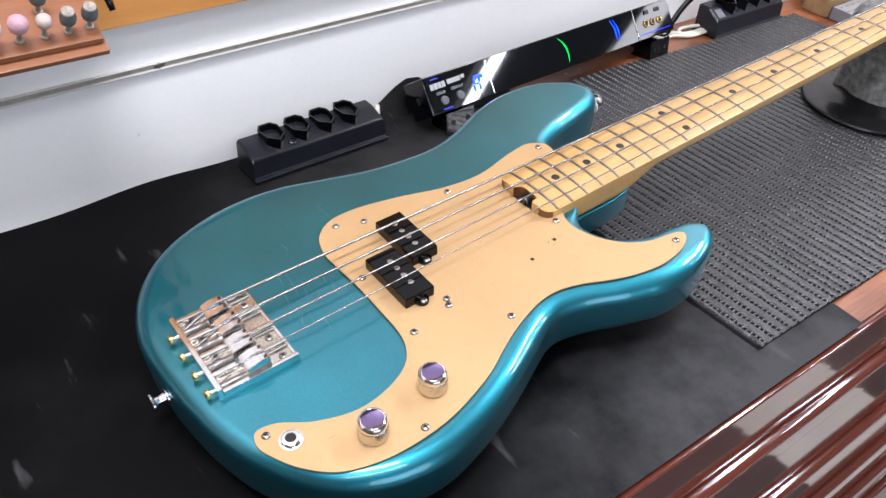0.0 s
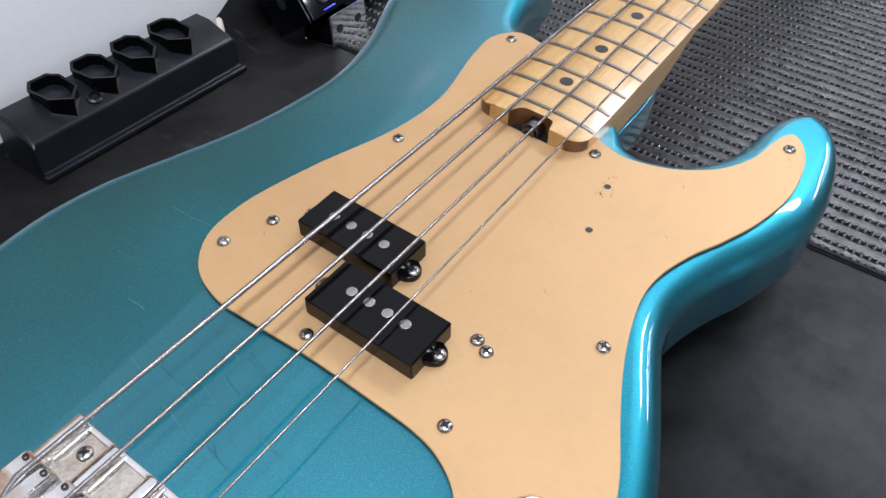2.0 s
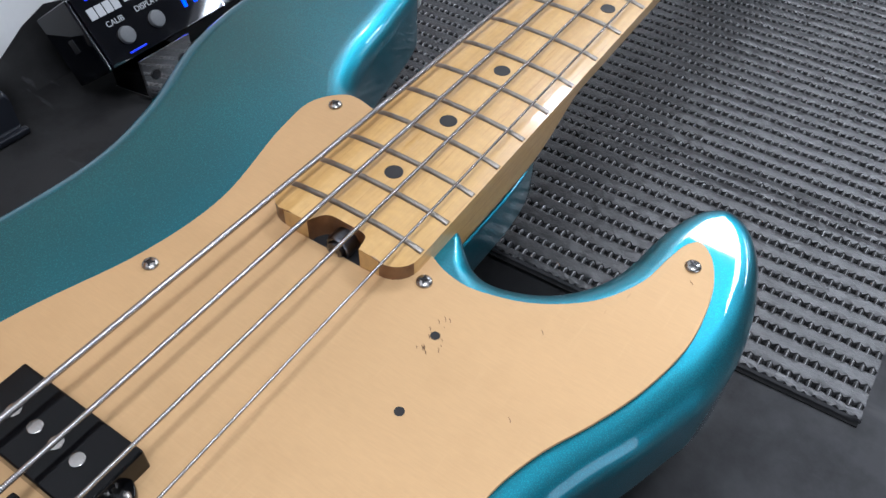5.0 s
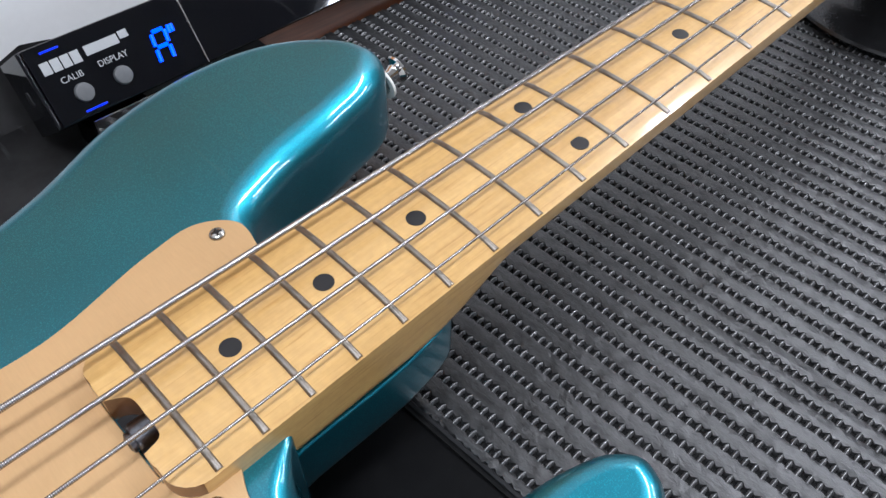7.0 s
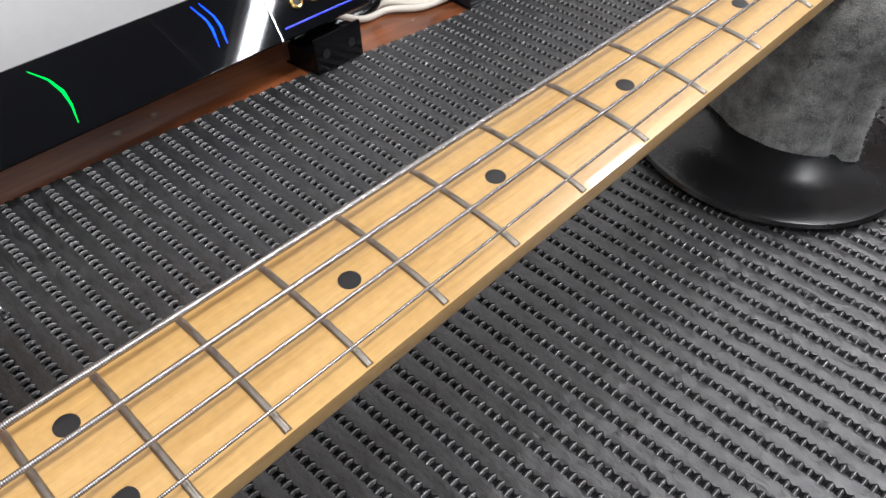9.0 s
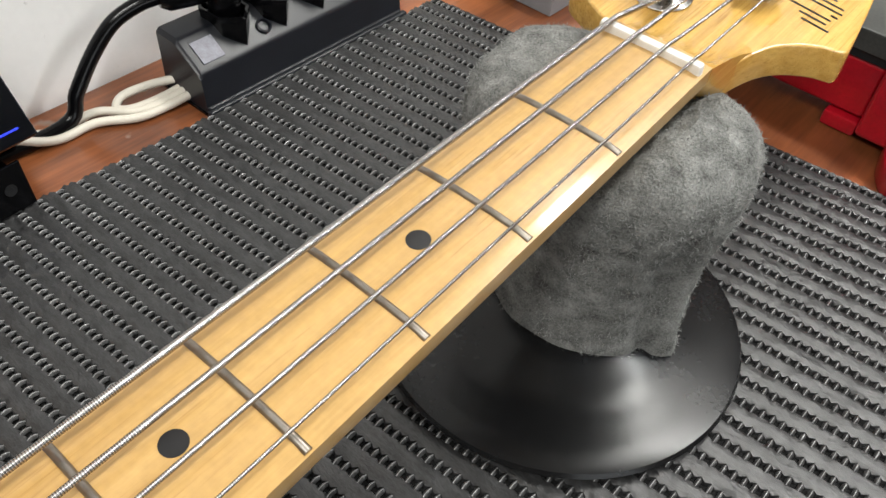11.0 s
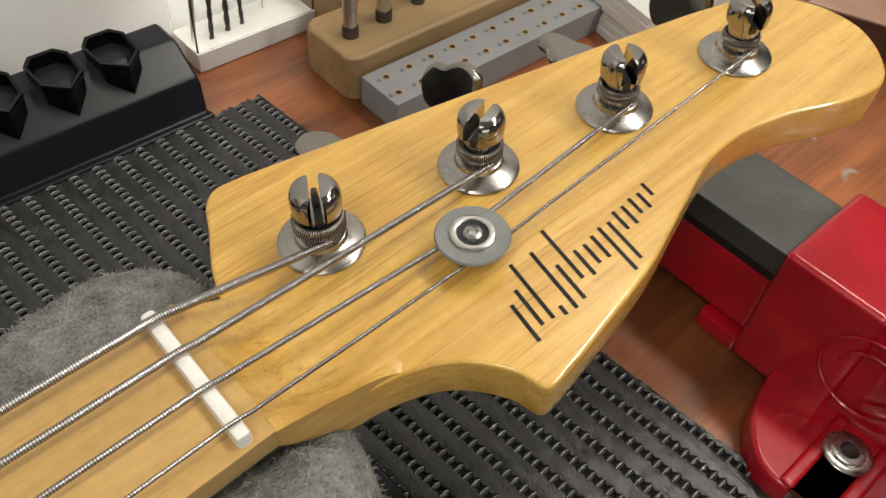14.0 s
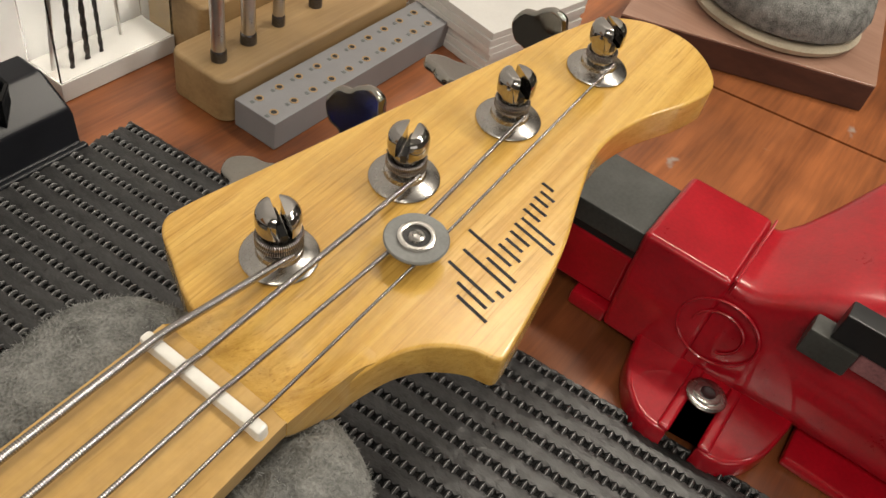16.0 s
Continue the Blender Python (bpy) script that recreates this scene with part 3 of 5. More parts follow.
bm = bmesh.new()
rings = [shoulder_section(0.8716 + 0.0344 * k / 26, bm) for k in range(27)]
for a, b in zip(rings, rings[1:]):
    for i in range(len(a)):
        j = (i + 1) % len(a)
        bm.faces.new((a[i], a[j], b[j], b[i]))
bm.faces.new(rings[0][::-1])
bm.faces.new(rings[-1])
bmesh.ops.recalc_face_normals(bm, faces=bm.faces)
part("shoulder", bm, MAPLE_HEAD, bass, "scooped amber maple shoulder behind the nut")


def wound_material():
    """Steel with the fine windings of a bass string round it."""
    m = bpy.data.materials.new("wound string steel")
    t, b = nodes_of(m)
    N, L = t.nodes.new, t.links.new
    co, wv, bp = N("ShaderNodeTexCoord"), N("ShaderNodeTexWave"), N("ShaderNodeBump")
    wv.wave_type, wv.bands_direction = "BANDS", "X"
    wv.inputs["Scale"].default_value, wv.inputs["Distortion"].default_value = 480, 0.0
    L(co.outputs["Object"], wv.inputs["Vector"])
    L(wv.outputs["Fac"], bp.inputs["Height"])
    bp.inputs["Strength"].default_value, bp.inputs["Distance"].default_value = 0.3, 0.0003
    L(bp.outputs["Normal"], b.inputs["Normal"])
    r = N("ShaderNodeValToRGB")
    r.color_ramp.elements[0].color, r.color_ramp.elements[1].color = (0.16, 0.150, 0.146, 1), (0.48, 0.452, 0.440, 1)
    L(wv.outputs["Fac"], r.inputs["Fac"])
    L(r.outputs["Color"], b.inputs["Base Color"])
    b.inputs["Metallic"].default_value, b.inputs["Roughness"].default_value = 1.0, 0.27
    return m


WOUND = wound_material()


def coiled_material():
    """The same wound steel laid round a post: the windings turn with the angle."""
    m = bpy.data.materials.new("coiled string steel")
    t, b = nodes_of(m)
    N, L = t.nodes.new, t.links.new
    co, gr, k, sn, r, bp = (N("ShaderNode" + s) for s in ("TexCoord", "TexGradient", "Math", "Math", "ValToRGB", "Bump"))
    gr.gradient_type = "RADIAL"
    L(co.outputs["Object"], gr.inputs["Vector"])
    k.operation, sn.operation = "MULTIPLY", "SINE"
    k.inputs[1].default_value = 2 * math.pi * 66
    L(gr.outputs["Fac"], k.inputs[0])
    L(k.outputs[0], sn.inputs[0])
    r.color_ramp.elements[0].color, r.color_ramp.elements[1].color = (0.08, 0.072, 0.07, 1), (0.45, 0.42, 0.40, 1)
    L(sn.outputs[0], r.inputs["Fac"])
    L(r.outputs["Color"], b.inputs["Base Color"])
    L(sn.outputs[0], bp.inputs["Height"])
    bp.inputs["Strength"].default_value, bp.inputs["Distance"].default_value = 0.6, 0.0002
    L(bp.outputs["Normal"], b.inputs["Normal"])
    b.inputs["Metallic"].default_value, b.inputs["Roughness"].default_value = 1.0, 0.28
    return m


COILED = coiled_material()
DARK_CHROME = material("smoked chrome", (0.34, 0.325, 0.31), 0.1, 1, 0.05, 80, 600, 0.03, rough_vary=0.04)
GREY_NICKEL = material("dull nickel", (0.40, 0.385, 0.365), 0.26, 1, 0.08, 80, 800, 0.05)
KEY_METAL = material("satin chrome", (0.33, 0.315, 0.285), 0.12, 1, 0.06, 80, 800, 0.03)
FRETWIRE = material("worn fret wire", (0.27, 0.245, 0.215), 0.38, 1, 0.1, 200, 900, 0.05)
STEEL_ROD = material("dark tool steel", (0.12, 0.12, 0.13), 0.3, 1, 0.2, 90, 700, 0.1)
GUARD_TOP = TOP + 0.0022


def arc_z(y):
    return -(y * y) / (2 * 0.241)


# frets and inlays
for n in range(1, 21):
    x = fret_x(n)
    w = neck_w(x) / 2 - 0.0006
    bm = bmesh.new()
    rows_ = []
    for i in range(9):
        y = -w + 2 * w * i / 8
        end = 0.45 if i in (0, 8) else 1.0
        rows_.append([bm.verts.new((x + 0.0013 * math.cos(a), y, arc_z(y) - 0.0004 + (0.0016 * math.sin(a)) * end)) for a in (math.pi * k / 6 for k in range(7))])
    for a, b in zip(rows_, rows_[1:]):
        for k in range(6):
            bm.faces.new((a[k], b[k], b[k + 1], a[k + 1]))
    bm.faces.new(rows_[0])
    bm.faces.new(rows_[-1][::-1])
    bmesh.ops.recalc_face_normals(bm, faces=bm.faces)
    part("fret", bm, FRETWIRE, bass)
for n, y in ((3, 0), (5, 0), (7, 0), (9, 0), (12, 0.0145), (12, -0.0145), (15, 0), (17, 0), (19, 0)):
    x = (fret_x(n) + fret_x(n - 1)) / 2
    part("inlay_dot", lathe([(0, -0.001), (0.0036, -0.001), (0.0036, 0.00015), (0, 0.00025)], 24), DARK, bass, m=pose(x, y, arc_z(y)))

# truss rod slot at the heel
cut(neck, slab(closed_curve([(HEEL - 0.006, -0.0122), (HEEL + 0.003, -0.0122), (HEEL + 0.0062, -0.0108), (HEEL + 0.0068, -0.002), (HEEL + 0.0064, 0.0055), (HEEL + 0.0035, 0.0084), (HEEL - 0.006, 0.0112)], 5), -0.018, 0.02, 0.0005, 0.0005, 2))
neck.data.materials.append(END_GRAIN)
for face in neck.data.polygons:
    if face.center.x < HEEL + 0.0105 and face.normal.x < -0.35 and face.center.z > -0.0150:
        face.material_index = 1
part("truss_rod_nut", lathe([(0, -0.006), (0.0046, -0.006), (0.0052, -0.004), (0.0052, 0.0015), (0.0046, 0.0025), (0.0040, 0.0025), (0.0034, 0.0015), (0.0034, 0.004), (0.0020, 0.0046), (0.0015, 0.003), (0, 0.003)], 20), STEEL_ROD, bass,
     "dark steel truss rod nut", m=pose(HEEL + 0.0030, -0.0022, -0.0078, 0, -90, 0))

part("rod_slot_shade", box(HEEL + 0.0002, HEEL + 0.0070, -0.0124, 0.0090, TOP + 0.0001, TOP + 0.0008), DARK, bass, smooth=False)

# nut
part("nut", box(SCALE, SCALE + 0.0037, -neck_w(SCALE) / 2 + 0.0010, neck_w(SCALE) / 2 - 0.0010, -0.004, 0.0028, 0.0012), BONE, bass, "white bone string nut")

# strings: open length, over the nut, down to the posts
STR_B = [0.0285, 0.0094, -0.0103, -0.0289]
STR_N = [0.0155, 0.0048, -0.0062, -0.0167]
RAD = [0.00116, 0.00094, 0.00074, 0.00052]
POST = [(0.9133, 0.0214), (0.9632, 0.0148), (1.0113, 0.0060), (1.0607, -0.0024)]
TREE = (0.9403, -0.0072)
SADDLE_Z, NUT_Z = 0.0032, 0.0034
for i in range(4):
    pts = [(-0.024, STR_B[i], -0.0072), (-0.006, STR_B[i], SADDLE_Z - 0.0025), (0.0, STR_B[i], SADDLE_Z + RAD[i]), (0.002, STR_B[i], SADDLE_Z + RAD[i])]
    pts += [(SCALE * k / 8, STR_B[i] + (STR_N[i] - STR_B[i]) * k / 8, SADDLE_Z + RAD[i] + (NUT_Z - SADDLE_Z) * k / 8) for k in range(1, 8)]
    pts += [(SCALE, STR_N[i], NUT_Z + RAD[i]), (SCALE + 0.003, STR_N[i], NUT_Z + RAD[i] - 0.0002), (SCALE + 0.006, STR_N[i], NUT_Z + RAD[i] - 0.0008)]
    px, py = POST[i]
    if i > 1:
        pts.append((TREE[0], -0.0035 if i == 2 else -0.0118, -0.0072))
    pts.append((px - 0.001, py - 0.0062, -0.0058))
    r = [RAD[i]] * len(pts)
    part("string", tube(pts, r, 10), WOUND, bass, "round-wound steel string")
    # windings round the post
    rw = RAD[i] * 0.9
    turns = [2.2, 2.6, 3.0, 3.2][i]
    coil = []
    for k in range(int(turns * 22) + 1):
        a = -math.pi / 2 - 0.1 + 2 * math.pi * k / 22
        coil.append(((0.0050 + rw) * math.cos(a), (0.0050 + rw) * math.sin(a), -0.0058 + 2 * rw * k / 22 * 0.98))
    tuner = part("tuner_post", lathe([(0, HTOP), (0.0114, HTOP), (0.0117, HTOP + 0.0008), (0.0110, HTOP + 0.0016), (0.0085, HTOP + 0.0022), (0.0070, HTOP + 0.0030), (0.0066, HTOP + 0.0044),
                                      (0.0060, HTOP + 0.0046), (0.0049, HTOP + 0.0050), (0.0046, 0.0005), (0, 0.0005)], 36), GREY_NICKEL, bass, "nickel tuner post with a flanged washer", m=pose(px, py, 0))
    part("winding", tube(coil, rw, 8), COILED, tuner)
    for side in (1, -1):
        prof = [(0.0048 * math.cos(a), 0.0048 * math.sin(a)) for a in (math.radians(d) for d in range(17, 164, 7))]
        bm = bmesh.new()
        lev = []
        for z, k in ((-0.0005, 1.0), (0.0010, 1.0), (0.0016, 1.34), (0.0042, 1.38), (0.0064, 1.36), (0.0078, 1.24), (0.0087, 1.02), (0.0091, 0.78)):
            lev.append([bm.verts.new((u * k, max(0.0010, v * k), z)) for u, v in prof])
        for a, b in zip(lev, lev[1:]):
            for j in range(len(prof)):
                q = (j + 1) % len(prof)
                bm.faces.new((a[j], a[q], b[q], b[j]))
        bm.faces.new(lev[0][::-1])
        bm.faces.new(lev[-1])
        bmesh.ops.recalc_face_normals(bm, faces=bm.faces)
        part("slotted_cap", bm, DARK_CHROME, tuner, m=pose(0, 0, 0, 0, 0, [62, 22, 60, 62][i] + (180 if side < 0 else 0)))
    part("cap_slot_shade", box(-0.0050, 0.0050, -0.00098, 0.00098, -0.0004, 0.0022), DARK, tuner, "dark fill for the shade in the slot", smooth=False, m=pose(0, 0, 0, 0, 0, [62, 22, 60, 62][i]))
    part("string_end", tube([(0.0046, 0, 0.0030), (0.0020, 0, 0.0034), (0.0003, 0, 0.0028), (0, 0, 0.0010)], RAD[i] * 0.75, 8), COILED, tuner, m=pose(0, 0, 0, 0, 0, [62, 22, 60, 62][i]))

# cloverleaf tuner keys behind the bass edge of the headstock
clover = closed_curve([(-0.004, 0.0), (-0.0058, 0.0028), (-0.011, 0.005), (-0.0125, 0.011), (-0.0100, 0.0158), (-0.0080, 0.0178), (-0.0066, 0.0225), (0.0, 0.026),
                       (0.0066, 0.0225), (0.0080, 0.0178), (0.0100, 0.0158), (0.0125, 0.011), (0.011, 0.005), (0.0058, 0.0028), (0.004, 0.0)], 5)
clover = [p * 1.12 for p in clover]
for (px, py), roll, yy in zip(POST, (14, 110, 22, 100), (0.0415, 0.0395, 0.028, 0.017)):
    key = part("tuner_key", tube([(px + 0.031, py, -0.033), (px + 0.031, yy + 0.008, -0.033)], 0.003, 12), NICKEL, bass, "nickel cloverleaf tuner key")
    part("button", slab(clover, -0.0022, 0.0022, 0.0016, 0.0016, 4), KEY_METAL, key, m=pose(px + 0.031, yy + 0.006, -0.033, 0, roll, 0))
    part("gear_housing", box(px - 0.010, px + 0.036, py - 0.010, py + 0.018, -0.038, HBACK + 0.0002, 0.003), NICKEL, key)

# round string tree
WASHER = material("dull grey washer", (0.20, 0.205, 0.20), 0.55, 0.35, 0.12, 120, 900, 0.2)
tree = part("string_tree", lathe([(0, -0.0055), (0.0066, -0.0057), (0.0096, -0.0054), (0.0099, -0.0046), (0.0095, -0.0041), (0.0056, -0.0042), (0, -0.0044)], 40), WASHER, bass, "round grey metal string retainer", m=pose(TREE[0], TREE[1], 0))
part("ferrule", lathe([(0.0060, -0.0043), (0.0058, -0.0034), (0.0050, -0.0031), (0.0042, -0.0034), (0.0040, -0.0042)], 32), NICKEL, tree, "bright ring round the screw")
part("recess", lathe([(0.0040, -0.00405), (0.0036, -0.0041), (0, -0.0041)], 24), DARK, tree)
part("screw_head", lathe([(0.0026, -0.0040), (0.0024, -0.0034), (0.0014, -0.0031), (0.0010, -0.0038), (0, -0.0039)], 16), GREY_NICKEL, tree)
part("collar", lathe([(0.0045, HTOP), (0.0045, -0.0055), (0, -0.0055)], 24), NICKEL, tree)

# writing on the headstock, as plain dark bars
INK = material("black ink", (0.01, 0.01, 0.012), 0.35, 0, 0.1)


def stroke(pts, width):
    """A thin flat ribbon along (along, across) pairs, narrower at its ends."""
    bm = bmesh.new()
    P = [Vector((*p, 0)) for p in pts]
    a = []
    for i, p in enumerate(P):
        d = (P[min(i + 1, len(P) - 1)] - P[max(0, i - 1)]).normalized()
        s = Vector((-d.y, d.x, 0)) * width / 2 * (0.75 if i in (0, len(P) - 1) else 1)
        a.append((bm.verts.new(p + s), bm.verts.new(p - s)))
    for (p, q), (r, s) in zip(a, a[1:]):
        bm.faces.new((p, q, s, r))
    bmesh.ops.solidify(bm, geom=bm.faces[:], thickness=-0.00012)
    bmesh.ops.recalc_face_normals(bm, faces=bm.faces)
    return bm


def smooth_line(pts, n=6):
    out = []
    P = [Vector(p) for p in pts]
    for i in range(len(P) - 1):
        p0, p1, p2, p3 = P[max(0, i - 1)], P[i], P[i + 1], P[min(len(P) - 1, i + 2)]
        for j in range(n):
            t = j / n
            out.append(0.5 * (2 * p1 + (p2 - p0) * t + (2 * p0 - 5 * p1 + 4 * p2 - p3) * t * t + (3 * p1 - p0 - 3 * p2 + p3) * t ** 3))
    return [tuple(v) for v in out] + [tuple(P[-1])]


BARS = [(0, 12), (2, 14), (1, 20), (-1, 2), (-2, 18), (-2, 10), (2, 20), (0, 9), (1, 8), (0, 8), (-8, 8), (-7, 7), (1, 8), (0, 7), (1, 7), (0, 6), (2, 7)]
for k, (low, high) in enumerate(BARS):
    x = 0.9345 + 0.0036 * k
    y = -0.0378 + 0.19 * (x - 0.9345)
    part("ink_bar", stroke([(x + 0.00018 * low, y + 0.001 * low), (x + 0.00018 * high, y + 0.001 * high)], 0.0016), INK, bass, "black ink bar of the maker's mark", smooth=False, m=pose(0, 0, HTOP + 0.00008))

# pale scratches in the lacquer where the strings are struck
SCRATCH = material("scratched lacquer", (0.085, 0.30, 0.36), 0.45, 0.6, 0.3, 300, 900, 0.3)
rng = random.Random(8)
LINES = [((0.1212, 0.0999), (0.1235, 0.0757)), ((0.0750, 0.0724), (0.0752, 0.0628)), ((0.0656, 0.0218), (0.0629, 0.0107)), ((0.0555, -0.0029), (0.0543, -0.0145)), ((0.0858, 0.0142), (0.0834, 0.0024))]
for _ in range(12):
    x, y = rng.uniform(0.048, 0.086), rng.uniform(-0.02, 0.05)
    if x - 0.25 * y < 0.086:
        LINES.append(((x, y), (x - rng.uniform(0.001, 0.005), y - rng.uniform(0.006, 0.016))))
for (xa, ya), (xb, yb) in LINES:
    mid = ((xa + xb) / 2 + rng.uniform(-0.0006, 0.0006), (ya + yb) / 2)
    part("scratch", stroke([(xa, ya), mid, (xb, yb)], rng.uniform(0.00025, 0.0005)), SCRATCH, bass, "pale scratch in the lacquer", smooth=False, m=pose(0, 0, TOP + 0.00010))

# pickguard screws
SCREW = lathe([(0.0030, 0.0), (0.0030, 0.0003), (0.0027, 0.0009), (0.0020, 0.0013), (0.0011, 0.0015), (0.0008, 0.0010), (0, 0.0009)], 20)
screw_mesh = part("screw", SCREW, GREY_NICKEL, bass, m=pose(0.1191, 0.0632, GUARD_TOP)).data
sb = bmesh.new()
box(-0.0019, 0.0019, -0.00035, 0.00035, 0.0011, 0.00158, bm=sb)
box(-0.00035, 0.00035, -0.0019, 0.0019, 0.0011, 0.00156, bm=sb)
SLOT = part("slot", sb, DARK, bass, smooth=False)
slot_mesh = SLOT.data
bpy.data.objects.remove(SLOT)


def screw(x, y, z, parent=None, turn=0.0):
    o = new("screw", screw_mesh)
    o.parent, o.matrix_local = parent or bass, pose(x, y, z, 0, 0, turn)
    s = new("slot", slot_mesh)
    s.parent = o
    return o


for k, (x, y) in enumerate([(0.1408, 0.0553), (0.2178, 0.0465), (0.3230, 0.0500), (0.2659, -0.0355), (0.3260, -0.1088), (0.1685, -0.0943), (0.1419, -0.0536), (0.1393, -0.0595),
                            (0.1041, 0.0011), (0.1040, -0.0660), (0.0634, -0.1354), (-0.0194, -0.0820)]):
    screw(x, y, GUARD_TOP, turn=37 * k)
for x, y in ((0.2494, -0.0514), (0.2201, -0.0584)):
    part("screw_hole", lathe([(0.0017, 0.00012), (0.0013, 0.00010), (0, 0.0001)], 16), DARK, bass, m=pose(x, y, GUARD_TOP))

wear, rg = bmesh.new(), random.Random(11)
for k in range(16):
    a, d = rg.uniform(0, 2 * math.pi), rg.uniform(0.0025, 0.0085)
    x, y, ln = 0.2480 + d * math.cos(a), -0.0525 + d * 0.7 * math.sin(a), rg.uniform(0.0004, 0.0016)
    merge(wear, stroke([(x, y), (x + ln * 0.6, y + ln * 0.35), (x + ln, y + ln)], 0.0003), pose(0, 0, GUARD_TOP + 0.00006))
for x, y in ((0.2990, -0.0700), (0.2700, -0.0800), (0.2000, -0.0200), (0.1780, -0.0620), (0.1320, 0.0520), (0.3180, -0.1120), (0.2360, -0.0880)):
    merge(wear, stroke([(x, y), (x + 0.0008, y + 0.0006), (x + 0.0013, y + 0.0015)], 0.00028), pose(0, 0, GUARD_TOP + 0.00006))
part("wear_marks", wear, material("worn through anodising", (0.16, 0.085, 0.04), 0.6, 0, 0.2), bass, "small dark scratches round the empty screw hole", smooth=False)

# split pickup
for x0, x1, y0, y1, ys, xp in ((0.1420, 0.1655, -0.0108, 0.0406, (0.0293, 0.0198, 0.0109, 0.0020), 0.1532), (0.1122, 0.1375, -0.0445, 0.0090, (-0.0040, -0.0130, -0.0220, -0.0309), 0.1260)):
    pu = part("pickup", box(x0, x1, y0, y1, GUARD_TOP - 0.001, 0.0000, 0.0009, 3), BLACK_PLASTIC, bass, "black plastic split pickup cover")
    for y in ys:
        part("pole_piece", lathe([(0, -0.001), (0.0023, -0.001), (0.0023, 0.0002), (0.0021, 0.0003), (0, 0.0003)], 20), GREY_NICKEL, pu, m=pose(xp, y, 0))
    for y, s in ((y0, -1), (y1, 1)):
        ear = closed_curve([(xp - 0.0055, y - s * 0.002), (xp - 0.0055, y + s * 0.001), (xp - 0.003, y + s * 0.0046), (xp, y + s * 0.0055), (xp + 0.003, y + s * 0.0046), (xp + 0.0055, y + s * 0.001), (xp + 0.0055, y - s * 0.002)], 5)
        e = part("ear", slab(ear, GUARD_TOP - 0.0005, -0.0062, 0.0006), BLACK_PLASTIC, pu)
        screw(xp, y + s * 0.0022, -0.0064, e, 20)

# control knobs and output jack
CAP_REFLECTION = material("chrome with a violet reflection in its colour", (0.23, 0.165, 0.32), 0.08, 1, 0.05, 60, 600, 0.03)
for x, y in ((0.0858, -0.1125), (0.0345, -0.1205)):
    bm = bmesh.new()
    seg, rings_ = 64, []
    for zi, (z, r) in enumerate(((0.0006, 0.0090), (0.0010, 0.0094), (0.0030, 0.0095), (0.0050, 0.0095), (0.0070, 0.0095), (0.0090, 0.0095), (0.0110, 0.0095), (0.0118, 0.0094))):
        rings_.append([bm.verts.new(((r + (0.00042 if (i + zi) % 2 and 1 < zi < 7 else 0)) * math.cos(2 * math.pi * i / seg), (r + (0.00042 if (i + zi) % 2 and 1 < zi < 7 else 0)) * math.sin(2 * math.pi * i / seg), z)) for i in range(seg)])
    for a, b in zip(rings_, rings_[1:]):
        for i in range(seg):
            bm.faces.new((a[i], a[(i + 1) % seg], b[(i + 1) % seg], b[i]))
    knob = part("control_knob", bm, NICKEL, bass, "knurled chrome dome knob", smooth=False, m=pose(x, y, GUARD_TOP))
    part("dome", lathe([(0.0094, 0.0117), (0.0096, 0.0125), (0.0095, 0.0145), (0.0088, 0.0158), (0.0076, 0.0164), (0.0073, 0.0163)], 48), CHROME, knob)
    part("cap_disc", lathe([(0.0074, 0.0162), (0.0062, 0.0158), (0.004, 0.0155), (0, 0.0153)], 48), CAP_REFLECTION, knob, "dished chrome cap, a violet reflection put into its colour")
jack = part("output_jack", lathe([(0.0078, 0), (0.0078, 0.0006), (0.0062, 0.0008), (0.0060, 0.0026), (0.0054, 0.0030), (0.0036, 0.0030), (0.0034, -0.004), (0, -0.004)], 36), CHROME, bass, "chrome output jack ring", m=pose(-0.0085, -0.0939, GUARD_TOP))
part("jack_hole", lathe([(0.0034, 0.0024), (0, 0.0024)], 20), DARK, jack)
part("hex_nut", lathe([(0.0066, 0.0007), (0.0066, 0.0020), (0.0060, 0.0024), (0.0040, 0.0024)], 6), CHROME, jack, smooth=False)

# bridge
BRIDGE_CHROME = material("worn chrome", (0.70, 0.69, 0.68), 0.12, 1, 0.12, 90, 700, 0.06, rough_vary=0.08)
FLOOR_METAL = material("tarnished brassy plate", (0.58, 0.54, 0.47), 0.24, 1, 0.3, 120, 700, 0.15)
bridge = part("bridge", box(-0.0300, 0.0288, -0.0390, 0.0390, TOP, TOP + 0.0020, 0.0006), FLOOR_METAL, bass, "chrome bass bridge plate")
part("rear_wall", box(-0.0302, -0.0262, -0.0392, 0.0392, TOP, -0.0010, 0.0008), BRIDGE_CHROME, bridge)
for y in (-0.0374, 0.0374):
    part("side_rail", box(-0.0262, 0.0288, y - 0.0017, y + 0.0017, TOP, TOP + 0.0062, 0.0006), BRIDGE_CHROME, bridge)
for y in (-0.0196, -0.0004, 0.0190):
    part("guide_rail", box(-0.0258, 0.0286, y - 0.0024, y + 0.0024, TOP + 0.0019, TOP + 0.0046, 0.0009), BRIDGE_CHROME, bridge)
for y in STR_B:
    part("channel_rib", box(0.0120, 0.0284, y + 0.0040, y + 0.0056, TOP + 0.0019, TOP + 0.0036, 0.0005), BRIDGE_CHROME, bridge)
part("front_lip", box(0.0266, 0.0290, -0.0390, 0.0390, TOP + 0.0004, TOP + 0.0031, 0.0006), BRIDGE_CHROME, bridge)
